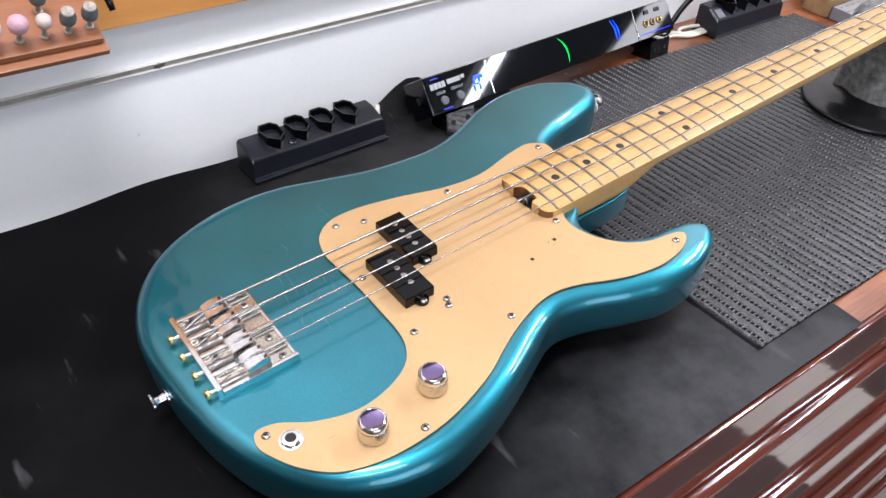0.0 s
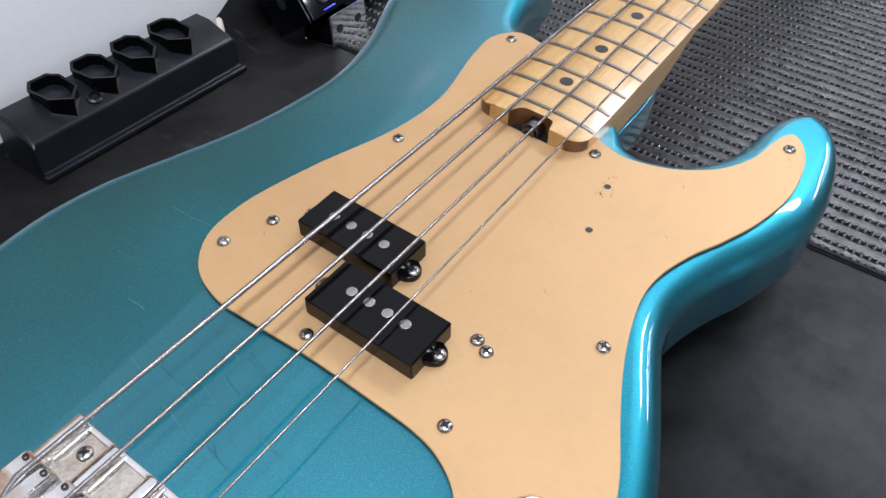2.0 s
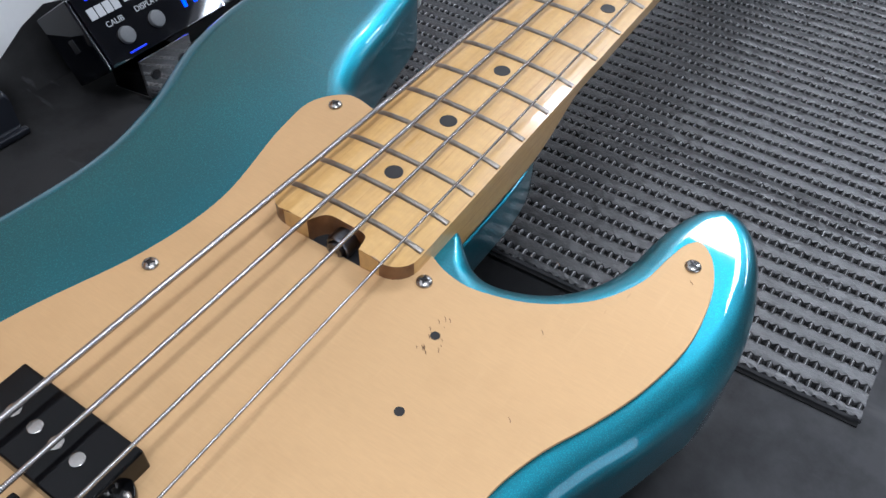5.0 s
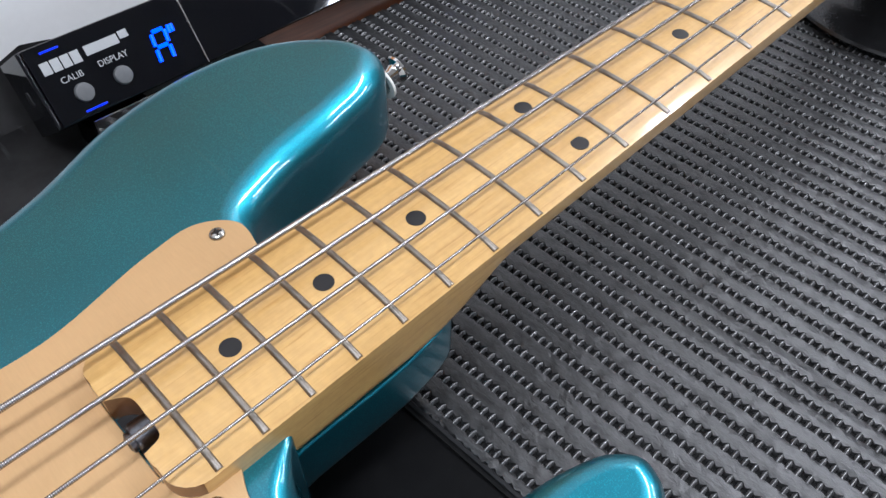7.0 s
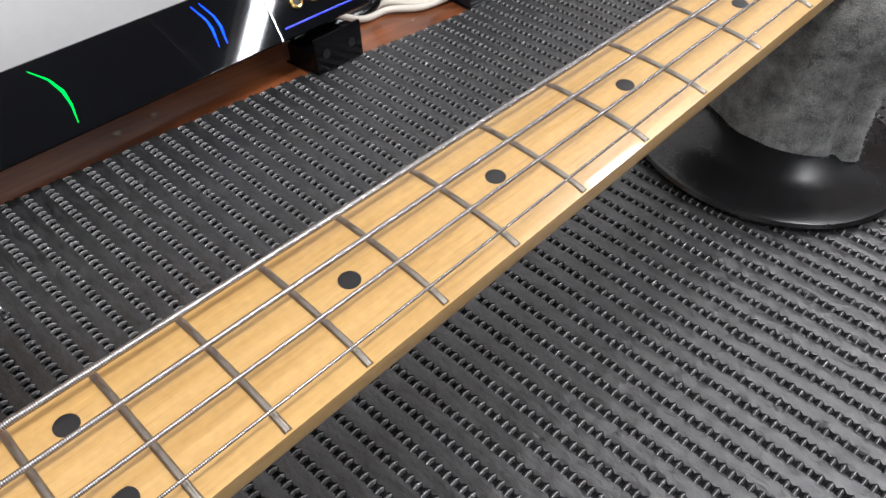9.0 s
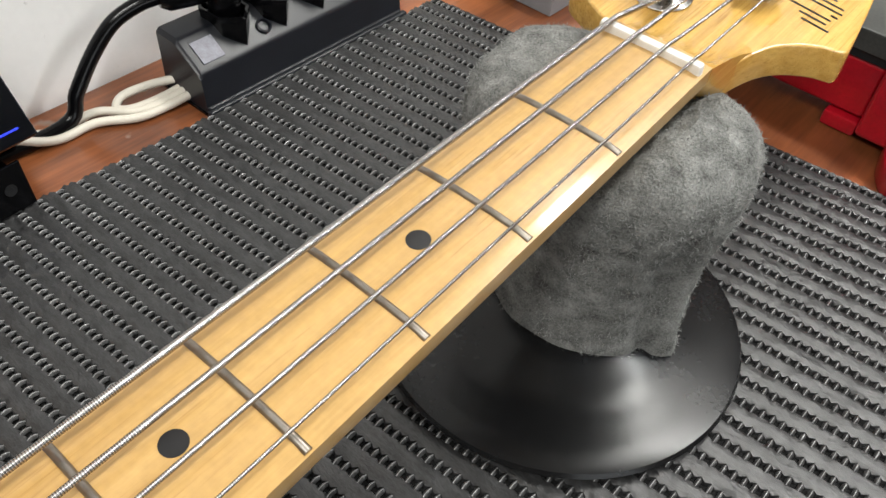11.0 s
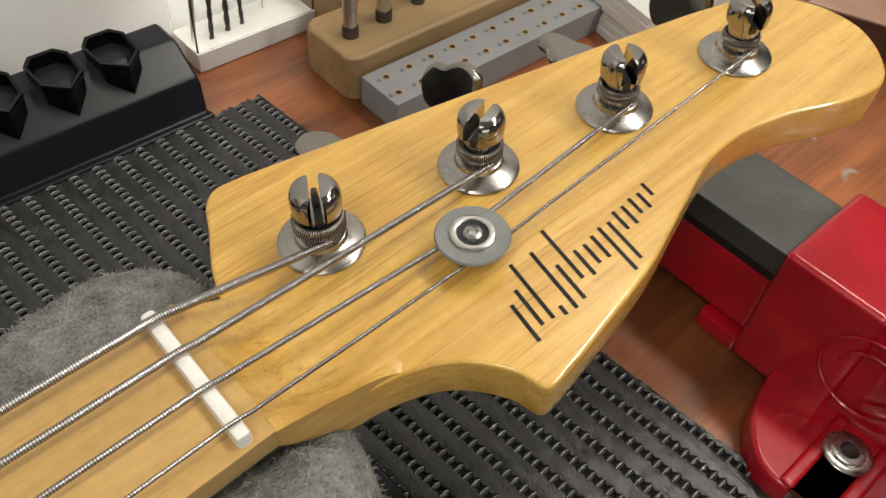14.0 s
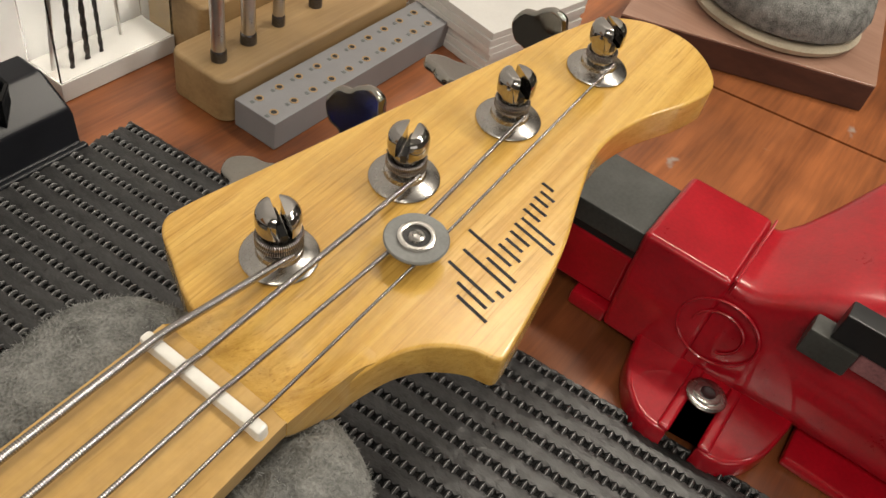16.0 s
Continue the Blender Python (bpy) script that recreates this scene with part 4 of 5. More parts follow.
for x, y in ((-0.018, 0.0330), (-0.017, 0.0140), (-0.017, -0.0060), (-0.018, -0.0330), (0.0205, 0.0270), (0.0205, -0.0110), (0.0205, -0.0310)):
    screw(x, y, TOP + 0.0020, bridge, 45)
for i, y in enumerate(STR_B):
    bm = bmesh.new()
    prof = [(-0.0082, TOP + 0.0024), (-0.0082, -0.0030), (-0.0080, SADDLE_Z - 0.0022), (-0.0010, SADDLE_Z - 0.0004), (0.0010, SADDLE_Z), (0.0074, SADDLE_Z - 0.0004), (0.0086, SADDLE_Z - 0.0014), (0.0088, TOP + 0.0024)]
    side = [[bm.verts.new((x + 0.0012 * (i % 2), y + s * 0.0074, z)) for x, z in prof] for s in (-1, 1)]
    for k in range(len(prof)):
        q = (k + 1) % len(prof)
        bm.faces.new((side[0][k], side[0][q], side[1][q], side[1][k]))
    bm.faces.new(side[0])
    bm.faces.new(side[1])
    bmesh.ops.bevel(bm, geom=bm.edges[:], offset=0.0006, segments=2, affect="EDGES")
    bmesh.ops.recalc_face_normals(bm, faces=bm.faces)
    sad = part("saddle", bm, BRIDGE_CHROME, bridge, "chrome bridge saddle")
    for s in (-1, 1):
        part("height_screw", lathe([(0.0012, 0), (0.0012, 0.0012), (0.0006, 0.0012), (0.0005, 0.0006), (0, 0.0006)], 12), DARK, sad, m=pose(0.0062 + 0.0012 * (i % 2), y + s * 0.0048, SADDLE_Z - 0.0010))
    part("groove", box(-0.0012, 0.0024, y - 0.0008, y + 0.0008, SADDLE_Z - 0.002, SADDLE_Z + 0.00010, 0.0002), STEEL, sad)
    part("intonation_screw", tube([(-0.0345, y - 0.004, -0.0062), (-0.0060, y - 0.004, -0.0058)], 0.0013, 10), STEEL, sad)
    part("screw_head", lathe([(0.0, 0.0), (0.0015, 0.0), (0.0030, 0.0006), (0.0031, 0.0022), (0.0024, 0.0034), (0.0012, 0.0037), (0, 0.0030)], 20), BRASS, sad, "brass screw head", m=pose(-0.0334, y - 0.004, -0.0062, 0, -90, 0))
    helix = [(-0.0258 + 0.0170 * k / 150, y - 0.004 + 0.0023 * math.cos(2 * math.pi * k / 12), -0.0060 + 0.0023 * math.sin(2 * math.pi * k / 12)) for k in range(151)]
    part("spring", tube(helix, 0.00050, 6), STEEL, sad)

# strap buttons
button_profile = [(0, 0), (0.0060, 0), (0.0060, 0.0012), (0.0036, 0.0022), (0.0030, 0.0060), (0.0040, 0.0092), (0.0068, 0.0104), (0.0070, 0.0118), (0.0040, 0.0128), (0, 0.0124)]
part("strap_button", lathe(button_profile, 28), CHROME, bass, "chrome strap button", m=pose(-0.0520, 0.004, -0.033, 0, -90, 0))
hb = part("strap_button", lathe(button_profile, 28), CHROME, bass, "chrome strap button with a white felt washer", m=pose(0.4405, 0.099, -0.033, 0, 82, 6))
part("washer", lathe([(0, 0), (0.0088, 0), (0.0090, 0.0012), (0.0070, 0.0018), (0.0, 0.0018)], 28), BONE, hb)

# ---- bench coverings ----
LEAN = -0.04   # the ribbed mat lies a little skewed

bm = bmesh.new()
nx, ny = 90, 26
grid = []
for i in range(nx + 1):
    x = -1.0 + 1.472 * i / nx
    row = []
    for j in range(ny + 1):
        y = -0.2185 + (0.2740 + math.tan(radians(1.0)) * x + 0.2185) * j / ny
        climb = 0.030 * math.exp(-((x - 0.345) / 0.040) ** 2)
        up = max(0, (y - 0.250 - 0.0175 * x) / 0.024)
        wave = 0.0030 + 0.0025 * math.sin(x * 19 + 0.6) + 0.0012 * math.sin(x * 43)
        z = 0.0040 + up * up * (max(0.001, wave) + climb) + 0.00025 * math.sin(x * 31 + y * 17)
        if y < -0.205:
            z -= 0.0006
        row.append(bm.verts.new((x, y, z)))
    grid.append(row)
for i in range(nx):
    for j in range(ny):
        bm.faces.new((grid[i][j], grid[i + 1][j], grid[i + 1][j + 1], grid[i][j + 1]))
bmesh.ops.solidify(bm, geom=bm.faces[:], thickness=0.0034)
bmesh.ops.recalc_face_normals(bm, faces=bm.faces)
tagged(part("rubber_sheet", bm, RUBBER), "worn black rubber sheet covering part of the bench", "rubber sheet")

MX0, MX1, MY0, MY1 = 0.3575, 1.028, -0.188, 0.232
mat = root("ribbed_mat", Matrix.Identity(4), "dark grey woven ribbed vinyl mat lying on the bench", "mat")


def mat_z(x):
    return 0.0043 if x < 0.472 else (0.0006 if x > 0.50 else 0.0043 - 0.0037 * (x - 0.472) / 0.028)


def skew(x, y, z):
    k = min(1, max(0, (x - 0.60) / 0.24))
    k = k * k * (3 - 2 * k)
    return (x + (LEAN - 0.041 * k) * y, y * (1 - 0.05 * k) if y > 0 else y, z)


PITCH, STEP = 0.01132, 0.00429
bm = bmesh.new()
xs = [MX0 + (MX1 - MX0) * i / 60 for i in range(61)]
low = [[bm.verts.new(skew(x, y, mat_z(x))) for y in (MY0, MY1)] for x in xs]
top = [[bm.verts.new(skew(x, y, mat_z(x) + 0.0006)) for y in (MY0, MY1)] for x in xs]
for i in range(60):
    bm.faces.new((top[i][0], top[i + 1][0], top[i + 1][1], top[i][1]))
    bm.faces.new((low[i][0], low[i][1], low[i + 1][1], low[i + 1][0]))
    for k in (0, 1):
        bm.faces.new((low[i][k], low[i + 1][k], top[i + 1][k], top[i][k]))
for i in (0, 60):
    bm.faces.new((low[i][0], low[i][1], top[i][1], top[i][0]))
bmesh.ops.recalc_face_normals(bm, faces=bm.faces)
part("backing", bm, material("black mesh backing", (0.008, 0.008, 0.008), 0.8, 0, 0.2, spec=0.1), mat, smooth=False)
bm = bmesh.new()
prev = None
for j in range(99):
    y = MY0 - 0.0008 + (MY1 - MY0 + 0.0016) * j / 98
    edge = 0.0016 if j in (0, 98) else 0.0
    ring = [bm.verts.new(skew(MX0 + 0.0036 + u + (edge if u < -0.001 else 0), y, mat_z(MX0) + h)) for u, h in ((0.0012, 0.0001), (0.0012, 0.0014), (-0.0004, 0.0019 + 0.0003 * (j % 2)), (-0.0016, 0.0014 + 0.0003 * (j % 2)), (-0.0022, 0.0001))]
    if prev:
        for a in range(4):
            bm.faces.new((prev[a], prev[a + 1], ring[a + 1], ring[a]))
    prev = ring
bmesh.ops.recalc_face_normals(bm, faces=bm.faces)
part("edge_strip", bm, material("black cut edge shade", (0.008, 0.008, 0.009), 0.6, 0, 0.3, 60, 900, 0.4, spec=0.25), mat, "black strip for the shaded cut edge")
rows_n = int((MX1 - MX0) / PITCH)
jit = random.Random(4)
threads_v, threads_f, shine_v, shine_f = [], [], [], []
for r in range(rows_n + 1):
    x0 = MX0 + r * PITCH
    lead = 0.0036 if r == 0 else 0.0
    # woven band
    x1 = min(x0 + 0.0084, MX1)
    bm = bmesh.new()
    prev = None
    n = 196
    for j in range(n + 1):
        y = MY0 + (MY1 - MY0) * j / n
        ring = []
        for u, h in ((0.0, 0.0003), (0.06, 0.0018), (0.3, 0.0023), (0.5, 0.0021), (0.7, 0.0023), (0.94, 0.0018), (1.0, 0.0003)):
            x = x0 + lead + (x1 - x0 - lead) * u + (0.0006 * math.cos(j * math.pi) * (u - 0.5) * 2 + jit.uniform(-0.0002, 0.0002) if u < 0.1 or u > 0.9 else 0)
            hh = h + (0.00040 * math.cos(j * math.pi) * (1 if u in (0.3, 0.7) else -1) + jit.uniform(-0.0003, 0.0003) if 0.01 < u < 0.99 else 0)
            ring.append(bm.verts.new(skew(x, y, mat_z(x) + hh + 0.0004)))
        if prev:
            for a in range(6):
                bm.faces.new((prev[a], prev[a + 1], ring[a + 1], ring[a]))
        prev = ring
    bmesh.ops.recalc_face_normals(bm, faces=bm.faces)
    part("rib", bm, MAT, mat)
    if r == rows_n:
        continue
    # short cords that bridge the gap to the next band
    for j in range(98):
        y = MY0 + 0.0018 + STEP * j + jit.uniform(-0.0002, 0.0002)
        if y > MY1 - 0.001:
            break
        a0, a1 = x0 + 0.0072, x0 + PITCH + 0.0010
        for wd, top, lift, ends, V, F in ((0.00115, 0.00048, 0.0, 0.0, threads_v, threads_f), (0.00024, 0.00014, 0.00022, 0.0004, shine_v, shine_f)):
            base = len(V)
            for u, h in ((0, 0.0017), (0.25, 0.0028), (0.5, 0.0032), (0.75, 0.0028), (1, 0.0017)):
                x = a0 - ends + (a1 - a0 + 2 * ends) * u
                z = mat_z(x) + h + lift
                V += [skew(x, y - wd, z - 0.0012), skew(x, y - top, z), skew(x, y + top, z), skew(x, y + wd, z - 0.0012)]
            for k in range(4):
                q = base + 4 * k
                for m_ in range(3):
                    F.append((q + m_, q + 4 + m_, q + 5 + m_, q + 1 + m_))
for nm, V, F, mt in (("cord", threads_v, threads_f, MAT), ("filament", shine_v, shine_f, material("pale highlight along the cords", (0.25, 0.25, 0.25), 0.20, 0, 0.25, 60, 900, 0.1, spec=0.9))):
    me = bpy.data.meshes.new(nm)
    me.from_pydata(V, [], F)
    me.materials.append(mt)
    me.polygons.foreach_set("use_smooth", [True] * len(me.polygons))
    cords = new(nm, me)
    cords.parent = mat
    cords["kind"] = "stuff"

# ---- wall fittings ----
DULL = material("dull aluminium trim", (0.34, 0.315, 0.275), 0.45, 0.3, 0.25, 40, 500, 0.15)
PAINTED = material("chipped white paint", (0.56, 0.545, 0.51), 0.45, 0, 0.06, 40, 500, 0.2)
rail = root("wall_rail", BACKWALL, "dull aluminium cover strip with white edges along the wall", "trim", kind="structure")
for x0, x1 in ((-1.2, 0.0728), (0.0738, 1.9)):
    part("channel", box(x0, x1, WY - 0.0020, WY - 0.0002, 0.1226, 0.1266, 0.0006), DULL, rail)
    part("lip", box(x0, x1, WY - 0.0042, WY - 0.0002, 0.1208, 0.1225, 0.0007), PAINTED, rail, "white painted lower edge")
    part("lip", box(x0, x1, WY - 0.0034, WY - 0.0002, 0.1267, 0.1278, 0.0005), PAINTED, rail, "white painted upper edge")
bm = bmesh.new()
for k, (dx, dz, r) in enumerate(((0, 0, 0.0022), (0.0030, 0.0003, 0.0018), (-0.0024, -0.0006, 0.0014), (0.0052, 0.0009, 0.0010))):
    q = bmesh.new()
    bmesh.ops.create_icosphere(q, subdivisions=2, radius=r)
    for v in q.verts:
        v.co = Vector((v.co.x * 1.5, v.co.y * 0.6, v.co.z * 0.7)) * (1 + 0.25 * noise.noise(v.co * 900))
    merge(bm, q, pose(0.0735 + dx, WY - 0.0026, 0.1250 + dz))
part("clip", bm, material("dark corroded metal", (0.06, 0.05, 0.045), 0.5, 0.4, 0.4, 200, 900, 0.4), rail, "dark corroded clip at the joint")
tagged(part("plywood_board", box(-0.9, 0.62, WY - 0.0142, WY - 0.0002, 0.1715, 0.34, 0.001), ORANGE, m=BACKWALL), "orange varnished plywood board fixed to the wall", "board")
hk = root("hook", pose(0.0255, 0.2590, 0.197), "black rubber-tipped hook on the plywood panel", "hook")
part("shank", tube([(0, 0.001, 0.02), (0, -0.01, 0.018), (0.001, -0.022, 0.010), (0.002, -0.026, 0.002)], [0.0022, 0.0022, 0.0030, 0.0024], 10), BLACK_PLASTIC, hk)

COPPER = wood_material("varnished copper-brown wood", (0.20, 0.075, 0.030), (0.32, 0.130, 0.056), 0, 50, 0.35, 0.2)
TIP = 30.0   # the rack leans out from the wall
RACK = pose(0, 0.2080, 0.1908, TIP, 0, 0)
st = root("stone_rack", RACK, "varnished brown wooden rack for grinding stones", "tool rack")
part("shelf", box(-0.42, 0.0105, 0.0, 0.0500, -0.0060, 0.0, 0.0012), COPPER, st)
part("lip", box(-0.42, 0.0125, -0.0070, 0.0510, -0.0115, -0.0061, 0.0012), COPPER, st)
part("back_cleat", box(-0.42, 0.0085, 0.0300, 0.0500, -0.0250, -0.0116, 0.001), COPPER, st)
PINK = material("pink abrasive stone", (0.55, 0.33, 0.38), 0.9, 0, 0.15, 200, 1500, 0.5)
PALE = material("pale abrasive stone", (0.55, 0.44, 0.40), 0.9, 0, 0.15, 200, 1500, 0.5)
GREY = material("grey abrasive stone", (0.12, 0.13, 0.13), 0.85, 0, 0.2, 200, 1500, 0.5)
head_round = [(0, 0.010), (0.0035, 0.0105), (0.0058, 0.0135), (0.0066, 0.017), (0.0060, 0.0205), (0.0042, 0.0230), (0.002, 0.0238), (0, 0.0236)]
head_small = [(0, 0.010), (0.0030, 0.0105), (0.0048, 0.0130), (0.0053, 0.016), (0.0046, 0.0188), (0.003, 0.0202), (0, 0.0205)]
head_barrel = [(0, 0.008), (0.0035, 0.0085), (0.0052, 0.0110), (0.0055, 0.0160), (0.0045, 0.0185), (0.0047, 0.0198), (0.0040, 0.0218), (0.0022, 0.0228), (0, 0.0230)]
for x, v, prof, mt, lab in ((-0.0445, 0.0115, head_round, PINK, "round pink grinding stone on a steel shank"), (-0.0275, 0.0113, head_small, PALE, "small pale pink grinding stone on a steel shank"),
                            (-0.0110, 0.0115, head_barrel, GREY, "grey barrel grinding stone with a worn pale tip"), (0.0046, 0.0122, head_barrel, GREY, "grey barrel grinding stone with a worn pale tip"),
                            (-0.0620, 0.0115, head_round, PALE, "round pale grinding stone on a steel shank"), (-0.0240, 0.0330, head_barrel, GREY, "grey barrel grinding stone with a worn pale tip")):
    g = root("grinding_stone", RACK @ pose(x, v, 0.0002), lab, "grinding stone", "grinding stones in the rack")
    part("shank", lathe([(0, 0), (0.0032, 0), (0.0032, 0.0012), (0.0017, 0.0020), (0.0017, 0.0130), (0, 0.0130)], 16), DULL, g)
    stone = part("stone", lathe([(r * 1.06, z + 0.0012) for r, z in prof], 28), mt, g)
    if mt is GREY:
        part("worn_tip", lathe([(0.0046, 0.0218), (0.0044, 0.0232), (0.0026, 0.0244), (0, 0.0248)], 24), material("worn pale abrasive", (0.34, 0.31, 0.27), 0.9, 0, 0.3, 500, 1800, 0.5), stone)


# ---- power strips ----
LABEL = material("worn silver label", (0.13, 0.13, 0.155), 0.45, 0.2, 0.25, 200, 900, 0.1)


def power_strip(name, m, ln, n, first, step, low, deep, label):
    """A low housing with a sloped front and hexagonal socket cups; low takes that much off its height."""
    ps = root(name, m, label, "power strip", "power strips")
    front, crown = 0.0240 - low * 0.25, 0.0410 - low
    prof = [(0, 0), (0, 0.0045), (0.0016, 0.0055), (0.0032, front), (0.0055, front + 0.0028), (0.0215, crown - 0.0012), (0.0245, crown), (deep - 0.002, crown), (deep, crown - 0.0025), (deep, 0)]
    bm = bmesh.new()
    ends = []
    for x, ins in ((0, 0.0022), (0.0022, 0.0), (ln - 0.0022, 0.0), (ln, 0.0022)):
        ends.append([bm.verts.new((x, min(max(y, ins * 0.5), deep - ins), max(0, z - ins) if z > 0.01 else z)) for y, z in prof])
    for a, b in zip(ends, ends[1:]):
        for k in range(len(prof)):
            q = (k + 1) % len(prof)
            bm.faces.new((a[k], a[q], b[q], b[k]))
    bm.faces.new(ends[0][::-1])
    bm.faces.new(ends[-1])
    bmesh.ops.recalc_face_normals(bm, faces=bm.faces)
    part("housing", bm, STRIP_PLASTIC, ps)
    part("base_plate", box(-0.0012, ln + 0.0022, -0.0012, deep, -0.0004, 0.0013, 0.0005), BLACK_PLASTIC, ps)
    part("flange", box(-0.0012, ln + 0.0022, -0.0030, 0.0012, 0.0, 0.0040, 0.0012, 3), STRIP_PLASTIC, ps)
    hexa = [(0.0, -0.0185), (0.0100, -0.0088), (0.0110, 0.0088), (0.0062, 0.0155), (-0.0062, 0.0155), (-0.0110, 0.0088), (-0.0100, -0.0088)]
    for i in range(n):
        cx, cy = first + step * i, 0.0235
        bm = bmesh.new()
        levels = [(0.90, 0.026), (0.96, 0.044), (1.0, 0.0465), (0.99, 0.0475), (0.86, 0.0472), (0.80, 0.0385)]
        rings = [[bm.verts.new((cx + u * k, cy + v * k, z - low * 1.04)) for u, v in hexa] for k, z in levels]
        for a, b in zip(rings, rings[1:]):
            for j in range(len(hexa)):
                q = (j + 1) % len(hexa)
                bm.faces.new((a[j], a[q], b[q], b[j]))
        bm.faces.new(rings[-1])
        bmesh.ops.recalc_face_normals(bm, faces=bm.faces)
        cup = part("socket", bm, BLACK_PLASTIC, ps, smooth=False)
        for dy, dx in ((-0.006, 0), (0.001, 0.002), (0.008, 0)):
            part("pin_hole", lathe([(0.0021, 0.0388 - low * 1.04), (0, 0.0388 - low * 1.04)], 12), DARK, cup, m=pose(cx + dx, cy + dy, 0))
    if low < 0.005:
        part("rating_label", box(0.0060, 0.0200, 0.0, 0.0135, 0.0, 0.0004), LABEL, ps, "worn silver rating label", smooth=False, m=pose(0, 0.0070, front + 0.0031 + 0.0015 * (crown - front - 0.004) / 0.016, math.degrees(math.atan2(crown - 0.0040 - front, 0.016)), 0, 0))
    lean = math.degrees(math.atan2(crown - 0.0012 - front - 0.0028, 0.016))
    part("screw_recess", lathe([(0.0046, -0.0005), (0.0046, 0.0010), (0.0034, 0.0016), (0.0031, -0.0002), (0, -0.0004)], 18), STRIP_PLASTIC, ps,
         m=pose(first + step * 0.55, 0.0115, front + 0.0031 + 0.006 * math.tan(math.radians(lean)), lean, 0, 0))
    return ps


power_strip("power_strip", pose(0.1295, 0.2282, 0.0046, 0, 0, 1.8), 0.1535, 4, 0.0325, 0.0290, 0.0103, 0.0375, "black four-socket power strip standing on the rubber sheet")
power_strip("power_strip", pose(0.826, 0.2215, 0.0008), 0.1525, 4, 0.0350, 0.0283, 0.0036, 0.041, "black four-socket power strip with a plug in it")
CABLE_W = material("cream cable sheath", (0.62, 0.58, 0.50), 0.45, 0, 0.06)
tagged(part("cable", tube([(0.2828, 0.2520, 0.0180), (0.2860, 0.2540, 0.0260), (0.2880, 0.2575, 0.0300), (0.2890, 0.2620, 0.0260), (0.2880, 0.2660, 0.0140), (0.2850, 0.2690, 0.0080)], 0.0030, 10), CABLE_W),
       "short cream cable bending out of the power strip", "cable")
plug = root("plug", pose(0.861, 0.245, 0.0420), "black mains plug pushed into the power strip", "plug")
part("body", lathe([(0, 0), (0.0086, 0), (0.0092, 0.004), (0.0104, 0.009), (0.0106, 0.019), (0.0092, 0.026), (0.0060, 0.028), (0, 0.0285)], 24), BLACK_PLASTIC, plug)
part("sleeve", tube([(0.004, 0, 0.018), (-0.006, 0.0015, 0.0190), (-0.018, 0.0040, 0.0185), (-0.030, 0.0075, 0.0175), (-0.034, 0.0088, 0.0172)], [0.0080, 0.0100, 0.0098, 0.0088, 0.0060], 20), BLACK_PLASTIC, plug, "black plug sleeve turned sideways")
part("cord", tube(smooth_line([(-0.032, 0.0082, 0.0172), (-0.044, 0.0120, 0.0150), (-0.058, 0.0160, 0.0080), (-0.072, 0.0180, -0.0060), (-0.085, 0.0180, -0.0220), (-0.098, 0.0170, -0.0370), (-0.16, 0.0190, -0.0374)]), 0.0040, 10), BLACK_PLASTIC, plug)
for run in ([(0.8275, 0.2530, 0.009), (0.8158, 0.2600, 0.0072), (0.8003, 0.2640, 0.0052), (0.7928, 0.2590, 0.0034), (0.7985, 0.2535, 0.0030), (0.8120, 0.2500, 0.0040), (0.8275, 0.2480, 0.006)],
            [(0.8275, 0.2440, 0.0065), (0.8150, 0.2455, 0.0045), (0.7990, 0.2495, 0.0030), (0.7836, 0.2640, 0.0030), (0.7600, 0.2640, 0.0032), (0.7380, 0.2680, 0.008)],
            [(0.8275, 0.2400, 0.0055), (0.8120, 0.2420, 0.0034), (0.7960, 0.2450, 0.0030), (0.7780, 0.2560, 0.0030), (0.7560, 0.2570, 0.0032), (0.7360, 0.2640, 0.010)]):
    tagged(part("cable", tube(smooth_line(run), 0.0024, 10), CABLE_W),
           "cream cable running from the power strip along the wall", "cable", "cream cables")

# ---- rack tuner ----
GLOSS = material("glossy black panel", (0.0022, 0.0026, 0.004), 0.04, 0, 0.1, 20, 400, 0.0, spec=0.42, rough_vary=0.02)
PRINT = material("pale grey print", (0.36, 0.37, 0.38), 0.5, 0, 0.03)
BLUE = material("blue light", (0.01, 0.02, 0.2), 0.4, emit=(0.005, 0.05, 1.0), emit_strength=2.2)
DIM_BLUE = material("dim blue light", (0.005, 0.008, 0.06), 0.3, emit=(0.01, 0.03, 1.0), emit_strength=0.8)
GREEN = material("green light", (0.01, 0.2, 0.03), 0.4, emit=(0.005, 1.0, 0.06), emit_strength=0.9)
tu = root("rack_tuner", pose(0.329, 0.2085, 0.031, -36, 0, 3.2), "glossy black rack tuner with blue and green lights", "tuner")
H = 0.0415
part("case", box(0, 0.412, 0.0035, 0.038, 0, H, 0.0012), BLACK_PLASTIC, tu)
part("panel", box(0.0005, 0.0865, 0, 0.0034, 0.0005, H - 0.0005, 0.0006), GLOSS, tu, "glossy black control panel")
part("panel", box(0.0872, 0.3400, 0.0004, 0.0034, 0.0005, H - 0.0005, 0.0006), GLOSS, tu, "glossy black display window")
part("panel", box(0.3407, 0.4115, 0, 0.0034, 0.0005, H - 0.0005, 0.0006), GLOSS, tu, "glossy black socket panel")
part("end_cap", box(-0.0022, -0.0002, 0.0010, 0.036, 0.0005, H - 0.0005, 0.0006), GLOSS, tu, "glossy black end cap")
part("notch", box(-0.0026, -0.0010, 0.0150, 0.0205, 0.0160, 0.0235, 0.0004), DARK, tu)
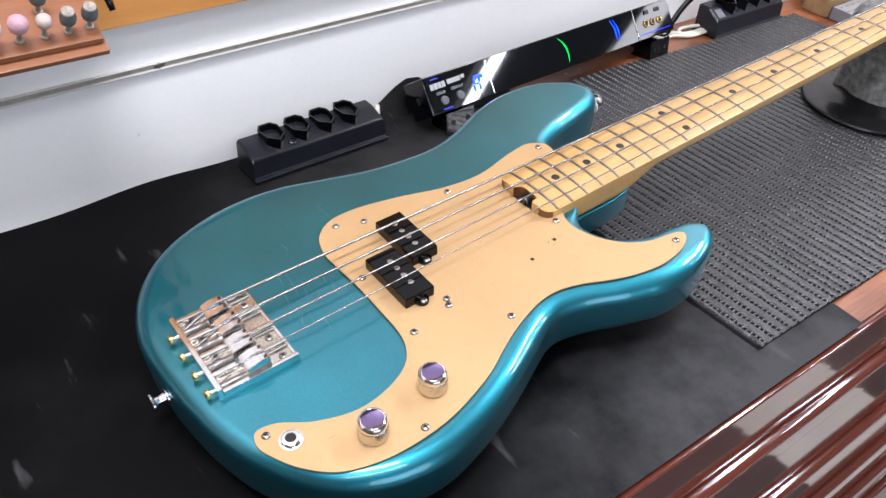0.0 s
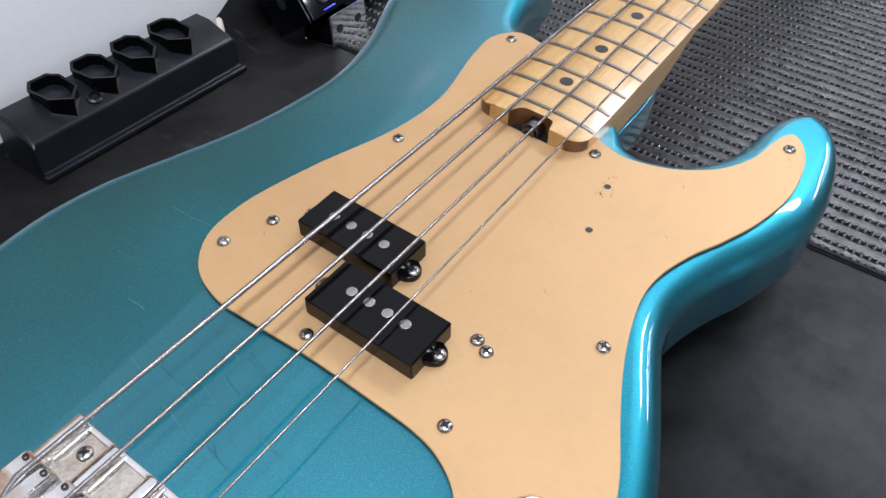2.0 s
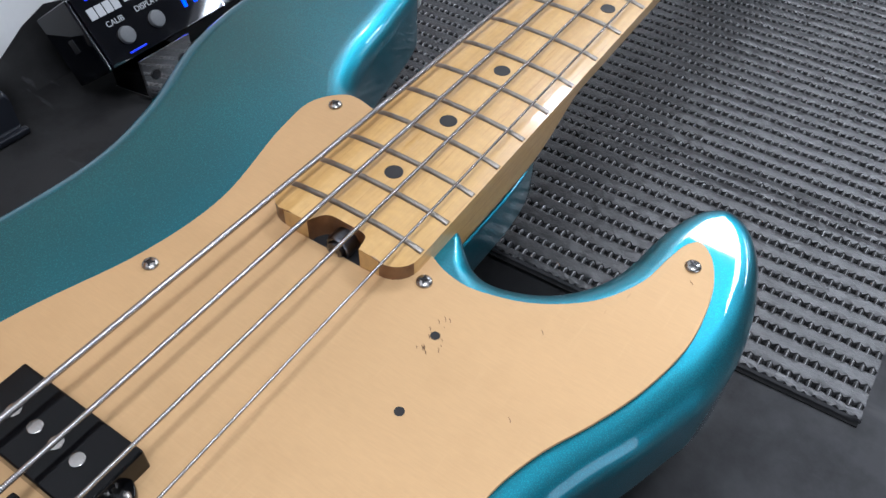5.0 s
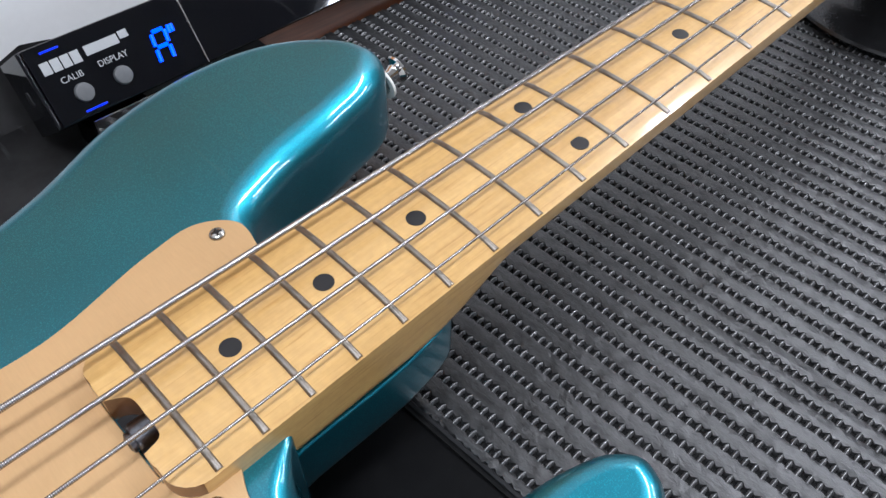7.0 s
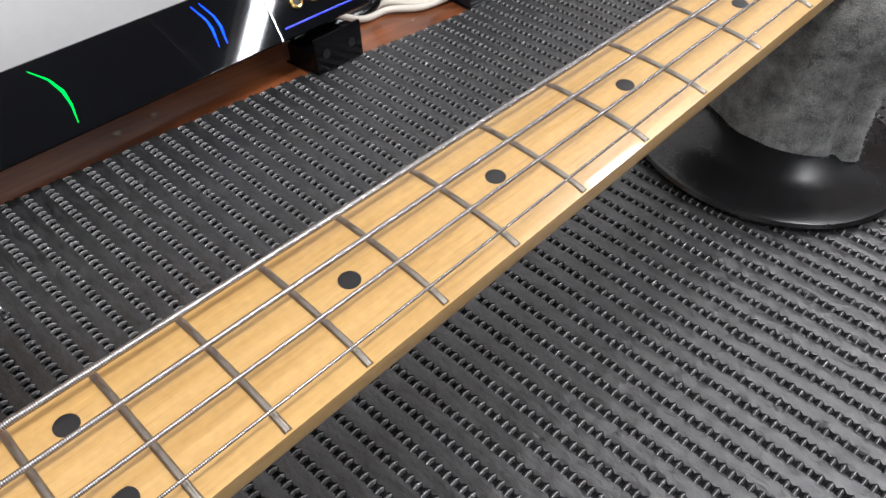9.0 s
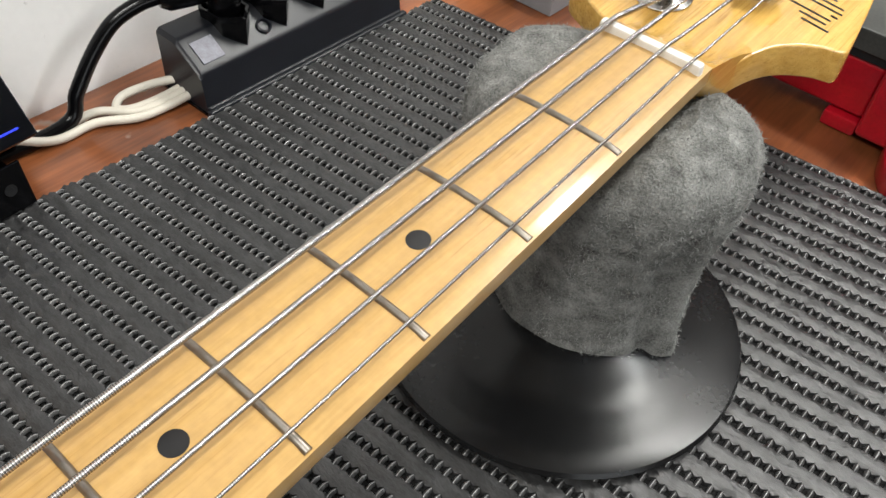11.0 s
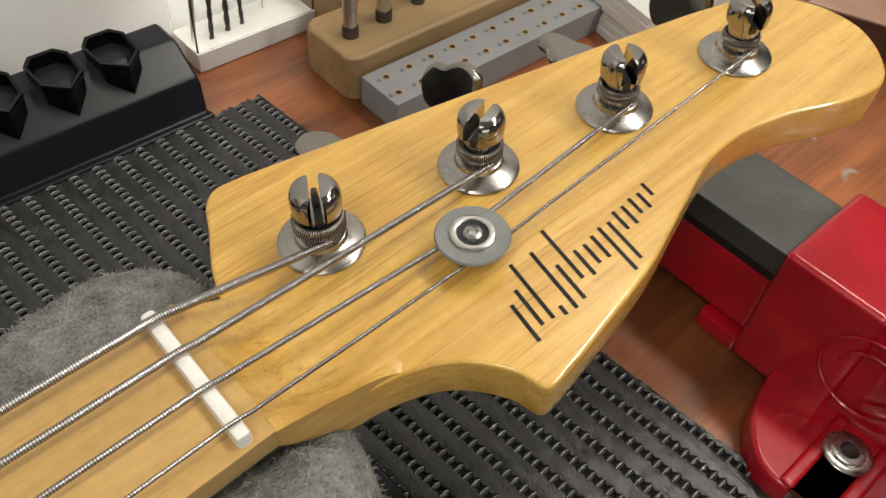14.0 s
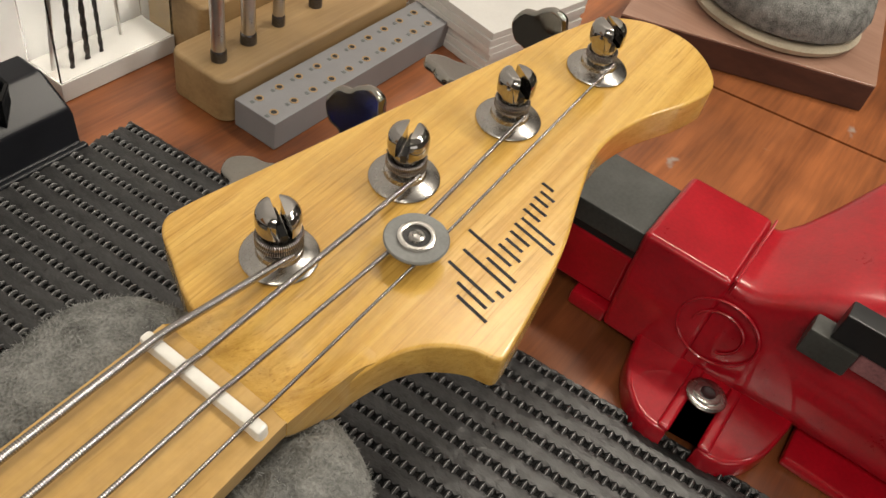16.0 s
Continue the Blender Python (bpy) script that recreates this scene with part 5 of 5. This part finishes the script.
for x in (0.0868, 0.3403):
    part("divider", box(x - 0.0003, x + 0.0003, -0.0002, 0.003, 0.0005, H - 0.0005), NICKEL, tu, smooth=False)
GREYBUT = material("grey rubber button", (0.11, 0.115, 0.12), 0.55)
for x in (0.0180, 0.0400):
    part("button", lathe([(0, -0.001), (0.0046, -0.001), (0.0050, 0.0004), (0.0046, 0.0022), (0.0036, 0.0026), (0, 0.0026)], 24), GREYBUT, tu, m=pose(x, 0, 0.0124, 90, 0, 0))
# brand marks as plain blocks
for k in range(4):
    part("brand_block", box(0.0050 + 0.0053 * k, 0.0096 + 0.0053 * k, -0.0003, 0.0005, 0.0262, 0.0325), PRINT, tu, smooth=False)
part("brand_block", box(0.0285, 0.0470, -0.0003, 0.0005, 0.0275, 0.0325), PRINT, tu, smooth=False)
part("brand_block", box(0.0480, 0.0530, -0.0003, 0.0005, 0.0290, 0.0330), PRINT, tu, smooth=False)


def text_part(words, x, z, size, parent):
    cu = bpy.data.curves.new("lettering", "FONT")
    cu.body, cu.size, cu.extrude, cu.align_x = words, size, 0.0001, "CENTER"
    tmp = new("lettering", cu)
    bpy.context.view_layer.update()
    me = bpy.data.meshes.new_from_object(tmp.evaluated_get(bpy.context.evaluated_depsgraph_get()))
    bpy.data.objects.remove(tmp)
    me.materials.clear()
    me.materials.append(PRINT)
    o = new("lettering", me)
    o.parent, o.matrix_local = parent, pose(x, -0.0004, z, 90, 0, 0)
    return o


text_part("CALIB", 0.0165, 0.0198, 0.0045, tu)
text_part("DISPLAY", 0.0395, 0.0203, 0.0045, tu)
# seven-segment reading
sx, sz = 0.0620, 0.0095
for x0, z0, x1, z1 in ((0.0010, 0.0165, 0.0070, 0.0165), (0.0010, 0.0083, 0.0070, 0.0083), (0.0, 0.0092, 0.0, 0.0156), (0.0080, 0.0092, 0.0080, 0.0156), (0.0, 0.0010, 0.0, 0.0074), (0.0080, 0.0010, 0.0080, 0.0074), (0.0105, 0.0130, 0.0105, 0.0170), (0.0125, 0.0130, 0.0125, 0.0170)):
    part("segment", tube([(sx + x0 + z0 * 0.12, -0.0004, sz + z0), (sx + x1 + z1 * 0.12, -0.0004, sz + z1)], 0.0011, 8), BLUE, tu)
for x0, x1, z in ((0.008, 0.018, 0.0365), (0.014, 0.026, 0.0030), (0.345, 0.405, 0.0060)):
    part("glow_bar", box(x0, x1, -0.0003, 0.0006, z, z + 0.0010, 0.0002), DIM_BLUE, tu)
part("meter_light", tube([(0.202, 0.0001, 0.0370), (0.209, 0.0001, 0.0300), (0.2125, 0.0001, 0.0225), (0.2130, 0.0001, 0.0150), (0.2115, 0.0001, 0.0060)], [0.0002, 0.0005, 0.0010, 0.0006, 0.0002], 8), GREEN, tu)
for dx in (0.0, 0.0055):
    part("meter_light", tube([(0.296 + dx, 0.0001, 0.0370), (0.301 + dx, 0.0001, 0.0280), (0.302 + dx, 0.0001, 0.0220), (0.301 + dx, 0.0001, 0.0120)], [0.0002, 0.0005, 0.0008, 0.0002], 8), BLUE, tu)
for x in (0.360, 0.3735, 0.387):
    j = part("jack_socket", lathe([(0, -0.001), (0.0046, -0.001), (0.0046, 0.0012), (0.0038, 0.0018), (0.0028, 0.0016), (0.0026, -0.0005), (0, -0.0005)], 24), BRASS, tu, "gold-coloured jack socket", m=pose(x, 0, 0.0185, 90, 0, 0))
    part("jack_hole", lathe([(0.0026, 0.0006), (0, 0.0006)], 16), DARK, j)
for x in (0.365, 0.387):
    part("switch", box(x - 0.0045, x + 0.0045, -0.0012, 0.0005, 0.0300, 0.0350, 0.0006), BLACK_PLASTIC, tu)
bpy.context.view_layer.update()
back_to_world = tu.matrix_world.inverted()
for x, yy, zz, mt in ((0.362, 0.206, 0.0062, CHROME), (0.705, 0.222, 0.0040, BLACK_PLASTIC)):
    b = part("bracket", merge(box(-0.018, 0.020, -0.0015, 0.0005, 0.0, 0.0235, 0.0005), box(-0.018, 0.020, 0.0006, 0.030, 0.0, 0.0018, 0.0005)), mt, tu, "folded metal foot bracket", m=back_to_world @ pose(x, yy, zz, -8, 0, 3))
    part("foot", box(-0.018, 0.020, 0.0008, 0.026, 0.0019, 0.0150, 0.001), BLACK_PLASTIC, b)
    for dx in (-0.010, 0.011):
        part("slot", lathe([(0.0030, 0.0), (0.0030, 0.0004), (0.0018, 0.0004), (0.0017, 0.0002), (0, 0.0002)], 14), DARK, b, m=pose(dx, -0.0017, 0.012, 90, 0, 0))

# ---- neck rest ----
nr = root("neck_rest", pose(0.842, -0.001, 0.0036), "grey felt-covered neck rest on a black rubber dish", "neck rest")
DISH = material("scuffed black rubber dish", (0.0045, 0.0046, 0.005), 0.26, 0, 0.2, 25, 500, 0.15, stain=(0.030, 0.031, 0.035), stain_scale=16, stain_amount=0.5, spec=0.32)
part("dish", lathe([(0, 0.001), (0.073, 0), (0.0785, 0.0015), (0.0798, 0.004), (0.0786, 0.0058), (0.0760, 0.0064), (0.0680, 0.0066), (0.0600, 0.0070), (0.0560, 0.0074), (0.0440, 0.0082), (0.036, 0.014), (0, 0.016)], 96), DISH, nr, "scuffed black rubber dish")
bm = bmesh.new()
rings = []
na = 96
for k, (z, rx, ry) in enumerate(((0.006, 0.036, 0.047), (0.018, 0.036, 0.046), (0.038, 0.035, 0.045), (0.058, 0.0355, 0.046), (0.070, 0.0365, 0.049), (0.080, 0.039, 0.053), (0.092, 0.040, 0.0555), (0.102, 0.038, 0.0545), (0.109, 0.033, 0.050), (0.1125, 0.026, 0.043), (0.113, 0.016, 0.030), (0.112, 0.006, 0.012))):
    ring = []
    for i in range(na):
        a = 2 * math.pi * i / na
        e = 2.6
        c, s = math.cos(a), math.sin(a)
        x, y = rx * math.copysign(abs(c) ** (2 / e), c), ry * math.copysign(abs(s) ** (2 / e), s)
        p = Vector((x, y, z))
        p += p.normalized() * 0.0022 * noise.noise(p * 45) + Vector((0, 0, 0.0015 * noise.noise(p * 60 + Vector((7, 0, 0)))))
        hollow = max(0, 1 - (abs(y) / 0.026) ** 4)
        p.z = min(p.z, p.z * (1 - hollow) + (0.1010 if z > 0.099 else p.z) * hollow)
        turn = (a - math.radians(266) + math.pi) % (2 * math.pi) - math.pi
        fold = math.exp(-(turn / 0.16) ** 2) - 0.9 * math.exp(-((turn + 0.36) / 0.16) ** 2)
        p += Vector((c, s, 0)) * 0.0055 * fold * max(0, min(1, (6.5 - k) / 3))
        if k < 5:
            p.x += 0.004 * math.sin(3 * a + 1) * (5 - k) / 5
            p.y += 0.003 * math.sin(4 * a) * (5 - k) / 5
        ring.append(bm.verts.new(p))
    rings.append(ring)
for a, b in zip(rings, rings[1:]):
    for i in range(na):
        bm.faces.new((a[i], a[(i + 1) % na], b[(i + 1) % na], b[i]))
bm.faces.new(rings[0][::-1])
bm.faces.new(rings[-1])
bmesh.ops.recalc_face_normals(bm, faces=bm.faces)
part("felt_pad", bm, FELT, nr, "matted grey felt pad", m=pose(0.016, 0.004, 0.003, 0, -3, 0))


def fuzz(name, parent, points, normals, mat_, seed, length=0.0022, width=0.00013):
    """Short loose fibres standing off a felt surface."""
    rg = random.Random(seed)
    v, f = [], []
    for p, n in zip(points, normals):
        d = (n + Vector((rg.uniform(-1, 1), rg.uniform(-1, 1), rg.uniform(-1, 1))) * 0.9).normalized()
        s = d.cross(Vector((rg.uniform(-1, 1), rg.uniform(-1, 1), 1))).normalized() * width
        ln = length * rg.uniform(0.4, 1.3)
        b = len(v)
        bend = Vector((rg.uniform(-1, 1), rg.uniform(-1, 1), rg.uniform(-1, 0.3))) * ln * 0.4
        v += [p - s, p + s, p + d * ln * 0.6 + s * 0.7, p + d * ln * 0.6 - s * 0.7, p + d * ln + bend]
        f += [(b, b + 1, b + 2, b + 3), (b + 3, b + 2, b + 4)]
    me = bpy.data.meshes.new(name)
    me.from_pydata([tuple(q) for q in v], [], f)
    me.materials.append(mat_)
    o = new(name, me)
    o.parent = parent
    o["kind"] = "stuff"
    return o


def scatter(me, count, seed):
    """Random places on a mesh, with their normals."""
    rg = random.Random(seed)
    me.calc_loop_triangles()
    tris = [[me.vertices[i].co for i in t.vertices] for t in me.loop_triangles]
    nor = [t.normal.copy() for t in me.loop_triangles]
    cum = np.cumsum([t.area for t in me.loop_triangles])
    P, Nn = [], []
    for _ in range(count):
        k = int(np.searchsorted(cum, rg.random() * cum[-1]))
        a, b = rg.random(), rg.random()
        if a + b > 1:
            a, b = 1 - a, 1 - b
        t = tris[k]
        P.append(t[0] + (t[1] - t[0]) * a + (t[2] - t[0]) * b)
        Nn.append(nor[k])
    return P, Nn


pad = [o for o in nr.children if o.name.startswith("felt_pad")][0]
FIBRE = material("pale felt fibre", (0.21, 0.213, 0.205), 0.9, 0, 0.3, spec=0.1)
fuzz("fibre", pad, *scatter(pad.data, 16000, 3), FIBRE, 5, 0.0017)

# ---- far end of the bench ----
WHITE_PLASTIC = material("white plastic", (0.58, 0.57, 0.55), 0.4, 0, 0.04)
wb = root("bit_stand", pose(0.995, 0.2580, 0.0003), "white bit stand with thin steel bits under a clear cover", "bit stand")
part("base", box(0, 0.078, 0, 0.029, 0, 0.012, 0.0008), WHITE_PLASTIC, wb)
ACR = bpy.data.materials.new("clear acrylic")
b_ = nodes_of(ACR)[1]
b_.inputs["Transmission Weight"].default_value, b_.inputs["Roughness"].default_value, b_.inputs["IOR"].default_value = 1.0, 0.03, 1.3
b_.inputs["Base Color"].default_value = (0.96, 0.97, 0.96, 1)
for nm, dims in (("front_pane", (0.0005, 0.0775, 0.0004, 0.0014, 0.0122, 0.075)), ("side_pane", (0.0005, 0.0015, 0.0016, 0.0285, 0.0122, 0.075)), ("side_pane", (0.0765, 0.0775, 0.0016, 0.0285, 0.0122, 0.075))):
    c = part(nm, box(*dims), ACR, wb, smooth=False)
    c.visible_shadow = False
for i, (x, y, h, r, mt) in enumerate(((0.006, 0.014, 0.050, 0.0011, STEEL), (0.0145, 0.010, 0.044, 0.0016, DARK), (0.026, 0.012, 0.050, 0.0018, DARK), (0.036, 0.013, 0.046, 0.0014, DARK), (0.055, 0.020, 0.060, 0.0010, STEEL))):
    b = root("bit", pose(0.995 + x, 0.258 + y, 0.0123, 2, 4 - 2 * i, 0), ("thin dark steel bit standing in the white stand", "thin bright steel burr with a wide head")[mt is STEEL], "drill bit", "bits in the stand")
    if i in (0, 4):
        part("shaft", lathe([(0, 0), (r, 0), (r, h), (0, h)], 12), mt, b)
        part("head", lathe([(0, 0), (0.0012, 0), (0.0030, 0.002), (0.0030, 0.005), (0.001, 0.007), (0, 0.007)] if i == 0 else [(0, 0), (0.002, 0), (0.008, 0.0015), (0.008, 0.0025), (0.002, 0.004), (0, 0.004)], 20), PINK if i == 0 else mt, b, m=pose(0, 0, h))
    else:
        bm = bmesh.new()
        rr = []
        for k in range(25):
            z = h * k / 24
            tw = z * 380
            rr.append([bm.verts.new((r * (0.55 + 0.45 * abs(math.cos(a))) * math.cos(a + tw), r * (0.55 + 0.45 * abs(math.cos(a))) * math.sin(a + tw), z)) for a in (2 * math.pi * j / 10 for j in range(10))])
        for a, q in zip(rr, rr[1:]):
            for j in range(10):
                bm.faces.new((a[j], a[(j + 1) % 10], q[(j + 1) % 10], q[j]))
        bm.faces.new(rr[0][::-1])
        bm.faces.new(rr[-1])
        part("shaft", bm, mt, b)

BEECH = wood_material("pale tool block wood", (0.27, 0.165, 0.072), (0.43, 0.285, 0.135), 0, 45, 0.5, 0.0, 0.2, specks=0.35)
def rounded_block(x0, x1, y0, y1, r):
    c = []
    for cx, cy, a0 in ((x1 - r, y1 - r, 0), (x0 + r, y1 - r, 90), (x0 + r, y0 + r, 180), (x1 - r, y0 + r, 270)):
        c += [Vector((cx + r * math.cos(math.radians(a0 + d)), cy + r * math.sin(math.radians(a0 + d)))) for d in range(0, 91, 15)]
    return c


tb = root("tool_block", pose(0, 0, 0.0003), "pale wooden block holding steel punches", "tool block")
part("block", slab(rounded_block(1.046, 1.215, 0.187, 0.233, 0.009), 0, 0.0275, 0.0022, 0.001, 3), BEECH, tb)
part("back_block", slab(rounded_block(1.074, 1.215, 0.2335, 0.285, 0.006), 0, 0.040, 0.002, 0.001, 3), BEECH, tb)
for x, y, r, h in ((1.0605, 0.207, 0.0048, 0.050), (1.0850, 0.209, 0.0050, 0.055), (1.1120, 0.2115, 0.0042, 0.050), (1.145, 0.212, 0.0045, 0.052), (1.09, 0.255, 0.004, 0.06)):
    p = root("punch", pose(x, y, 0.0278 if y < 0.23 else 0.0405, 1, -2, 0), "worn steel punch standing in the wooden block", "punch", "punches in the block")
    part("collar", lathe([(0, 0), (r * 0.95, 0), (r * 0.95, 0.006), (r * 0.8, 0.007), (0, 0.007)], 20), STEEL_ROD, p)
    part("shaft", lathe([(0, 0.007), (r * 0.8, 0.007), (r * 0.86, h * 0.8), (r, h * 0.82), (r, h), (r * 0.7, h + 0.002), (0, h + 0.002)], 20), STEEL, p)

gb = root("drill_gauge_block", pose(0, 0, 0.0003), "grey plastic block with two rows of numbered holes", "hole block")
part("block", box(1.0505, 1.235, 0.1545, 0.1850, 0, 0.0180, 0.0008), material("grey plastic", (0.20, 0.20, 0.21), 0.5, 0, 0.05, 60, 900, 0.1), gb)
for i in range(11):
    for k, y in enumerate((0.1625, 0.1765)):
        x = 1.0580 + 0.0158 * i + 0.003 * k
        h = part("hole", lathe([(0.0026, 0.0002), (0.0026, 0.0005), (0.0019, 0.0005), (0.0017, 0.0001), (0, 0.0001)], 16), BEECH, gb, "hole with a brass-coloured rim", m=pose(x, y, 0.0178))
        part("bore", lathe([(0.0016, 0.0003), (0, 0.0003)], 12), DARK, h)
        part("number_bar", box(x - 0.0062, x - 0.0042, y - 0.0012, y + 0.0012, 0.0178, 0.0182), GREY, gb, smooth=False)

pad_ = root("paper_pad", pose(1.255, 0.142, 0.0003, 0, 0, -12), "stack of white paper sheets lying on the bench", "paper stack")
for k in range(6):
    part("sheet", box(-0.045, 0.05, -0.035, 0.045, 0.0052 * k, 0.0052 * k + 0.0050, 0.0004), WHITE_PLASTIC, pad_, m=pose(0.001 * (k % 3), 0.0006 * (k % 2), 0, 0, 0, 0.6 * (k % 4)))

# vise
STEEL_DARK = material("dark worn steel", (0.060, 0.062, 0.058), 0.48, 0.3, 0.2, 40, 600, 0.15, stain=(0.11, 0.11, 0.105), stain_scale=20, stain_amount=0.5)
vise = root("bench_vise", pose(0, 0, 0.0003), "red enamelled bench vise bolted to the bench", "vise")
part("front_jaw", box(1.0705, 1.1265, -0.0870, -0.0445, 0.004, 0.0680, 0.0032, 3), RED, vise)
part("slide", box(1.0790, 1.1200, -0.0447, 0.075, 0.010, 0.0440, 0.003, 3), RED, vise)
part("slide_foot", box(1.0740, 1.1220, -0.0446, -0.0240, 0.0, 0.0096, 0.002, 2), RED, vise)
part("bar_gap_shade", box(1.0785, 1.1170, -0.0442, 0.070, 0.0441, 0.0488), DARK, vise, "black filler for the shaded gap under the bar", smooth=False)
part("anvil_bar", box(1.0765, 1.1190, -0.0443, 0.070, 0.0490, 0.0620, 0.0015, 2), STEEL_DARK, vise, "dark worn steel bar")
prof = closed_curve([(1.0760, -0.0640), (1.0600, -0.0650), (1.0480, -0.0685), (1.0375, -0.0750), (1.0305, -0.0830), (1.0284, -0.0910), (1.0292, -0.0974, 1), (1.0580, -0.0982), (1.0635, -0.1010), (1.0645, -0.1045),
                     (1.0630, -0.1080), (1.0580, -0.1105), (1.0316, -0.1112, 1), (1.0302, -0.1165), (1.0328, -0.1240), (1.0400, -0.1318), (1.0500, -0.1368), (1.0640, -0.1398), (1.0800, -0.1400), (1.0860, -0.1200), (1.0860, -0.0800)], 6)
part("foot", slab(prof, 0, 0.0130, 0.0022, 0.001, 3), RED, vise)
for y0, y1 in ((-0.0978, -0.0922), (-0.1168, -0.1110)):
    part("foot_rib", box(1.0296 + 0.002 * (y0 < -0.11), 1.0720, y0, y1, 0.0110, 0.0148, 0.0016, 3), RED, vise)
for rr_, n_ in ((0.0185, 37), (0.0118, 26)):
    part("emblem_ring", tube([(1.0702, -0.0925 + rr_ * math.cos(a), 0.0400 + rr_ * math.sin(a)) for a in (2 * math.pi * k / 36 for k in range(n_))], 0.0007, 8), RED, vise)
bm = bmesh.new()
st_ = [(-0.0865, 1.0715, 1.1260, 0.0670, 0.004), (-0.092, 1.0712, 1.1300, 0.0665, 0.004), (-0.099, 1.0712, 1.142, 0.0680, 0.004), (-0.108, 1.0714, 1.160, 0.0740, 0.004), (-0.120, 1.0716, 1.185, 0.0840, 0.004), (-0.140, 1.0718, 1.205, 0.0930, 0.004), (-0.17, 1.0720, 1.215, 0.096, 0.004), (-0.26, 1.0720, 1.21, 0.090, 0.004)]
rings = []
for y, xa, xb, zt, zb in st_:
    cx, hx, cz, hz = (xa + xb) / 2, (xb - xa) / 2, (zt + zb) / 2, (zt - zb) / 2
    rings.append([bm.verts.new((cx + hx * math.copysign(abs(math.cos(a)) ** 0.22, math.cos(a)), y, cz + hz * math.copysign(abs(math.sin(a)) ** 0.4, math.sin(a)))) for a in (2 * math.pi * k / 36 + 0.05 for k in range(36))])
for a, b in zip(rings, rings[1:]):
    for k in range(36):
        bm.faces.new((a[k], a[(k + 1) % 36], b[(k + 1) % 36], b[k]))
bm.faces.new(rings[0])
bm.faces.new(rings[-1])
bmesh.ops.recalc_face_normals(bm, faces=bm.faces)
part("body", bm, RED, vise)
part("ridge", box(1.0725, 1.1255, -0.0885, -0.0872, 0.010, 0.0692, 0.0006), RED, vise)
part("base_flange", box(1.060, 1.12, -0.26, -0.1445, 0.0, 0.006, 0.002), RED, vise)
part("jaw_plate", box(1.0600, 1.0718, -0.1405, -0.1205, 0.0640, 0.0780, 0.0012), STEEL_DARK, vise, "dark worn steel jaw plate")
part("worn_strip", box(1.0630, 1.0718, -0.175, -0.1408, 0.0670, 0.0790, 0.0012), material("rubbed red paint", (0.30, 0.13, 0.14), 0.4, 0.2, 0.3, 120, 700, 0.3), vise, "red paint rubbed to pale metal")
part("jaw_gap_shade", box(1.0610, 1.0718, -0.170, -0.128, 0.0782, 0.0920, 0.0010), DARK, vise, "black block for the shadow in the jaw gap")
bolt = part("bolt", lathe([(0, 0.0), (0.0092, 0.0), (0.0094, 0.0014), (0.0086, 0.0020), (0.0066, 0.0021), (0.0062, 0.0027), (0.0050, 0.0030), (0, 0.0030)], 32), GREY_NICKEL, vise, "steel bolt with a wide washer", m=pose(1.0575, -0.1035, 0.0149))
part("socket", lathe([(0.0036, 0.0031), (0.0030, 0.0033), (0.0026, 0.0031), (0, 0.0031)], 20), STEEL_ROD, bolt, "dark socket of the bolt")
part("shank", lathe([(0.004, -0.0148), (0.004, 0.0), (0, 0.0)], 16), STEEL, bolt)

# felt wheel on a wooden board
fb = root("wooden_board", pose(1.3878, -0.0935, 0.0003), "brown wooden board on the bench, its edges coloured dark for shade", "board")
shape = [Vector(p) for p in ((-0.0012, 0.0030), (0.0, 0.0006), (0.0026, 0.0004), (0.21, 0.0405), (0.141, 0.2120), (-0.0688, 0.1710))]
part("board", slab(shape, 0, 0.0205, 0.0006, 0.0012, 2), wood_material("board edge with shade in its colour", (0.035, 0.011, 0.007), (0.075, 0.026, 0.016), 1, 40, 0.5, 0.05), fb, "dark brown edge with its shade in the colour")
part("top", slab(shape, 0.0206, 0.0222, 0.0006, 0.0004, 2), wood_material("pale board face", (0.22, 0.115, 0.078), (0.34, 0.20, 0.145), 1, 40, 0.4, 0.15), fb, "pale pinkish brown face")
fw = root("felt_wheel", pose(1.4258, -0.0005, 0.0226), "grey felt wheel with a cream hub lying on the board", "felt wheel")
part("hub", lathe([(0, 0), (0.058, 0), (0.064, 0.002), (0.066, 0.006), (0.060, 0.009), (0, 0.009)], 48), material("cream cardboard disc", (0.42, 0.36, 0.27), 0.7), fw)
wheel = part("felt", lathe([(0, 0.0092), (0.058, 0.0092), (0.064, 0.013), (0.066, 0.022), (0.063, 0.034), (0.054, 0.041), (0.035, 0.044), (0, 0.045)], 60), FELT, fw, "matted grey felt")
fuzz("fibre", wheel, *scatter(wheel.data, 4000, 8), FIBRE, 9, 0.0015)

# floor tiles: black and cream by turns
SIDE = 0.33
tile_meshes = []
for mt in (TILE_LIGHT, TILE_DARK):
    proto = part("tile", box(-SIDE / 2 + 0.0015, SIDE / 2 - 0.0015, -SIDE / 2 + 0.0015, SIDE / 2 - 0.0015, 0.0002, 0.004, 0.001, 1), mt, floor, smooth=False)
    tile_meshes.append(proto.data)
    bpy.data.objects.remove(proto)
for i in range(int((X1 - X0) / SIDE)):
    for j in range(int((Y1 - Y0 - 0.5) / SIDE)):
        o = new("tile", tile_meshes[(i + j) % 2])
        o.parent = floor
        o.matrix_local = pose(X0 + SIDE * (i + 0.5), Y0 + SIDE * (j + 0.5), FLOOR)
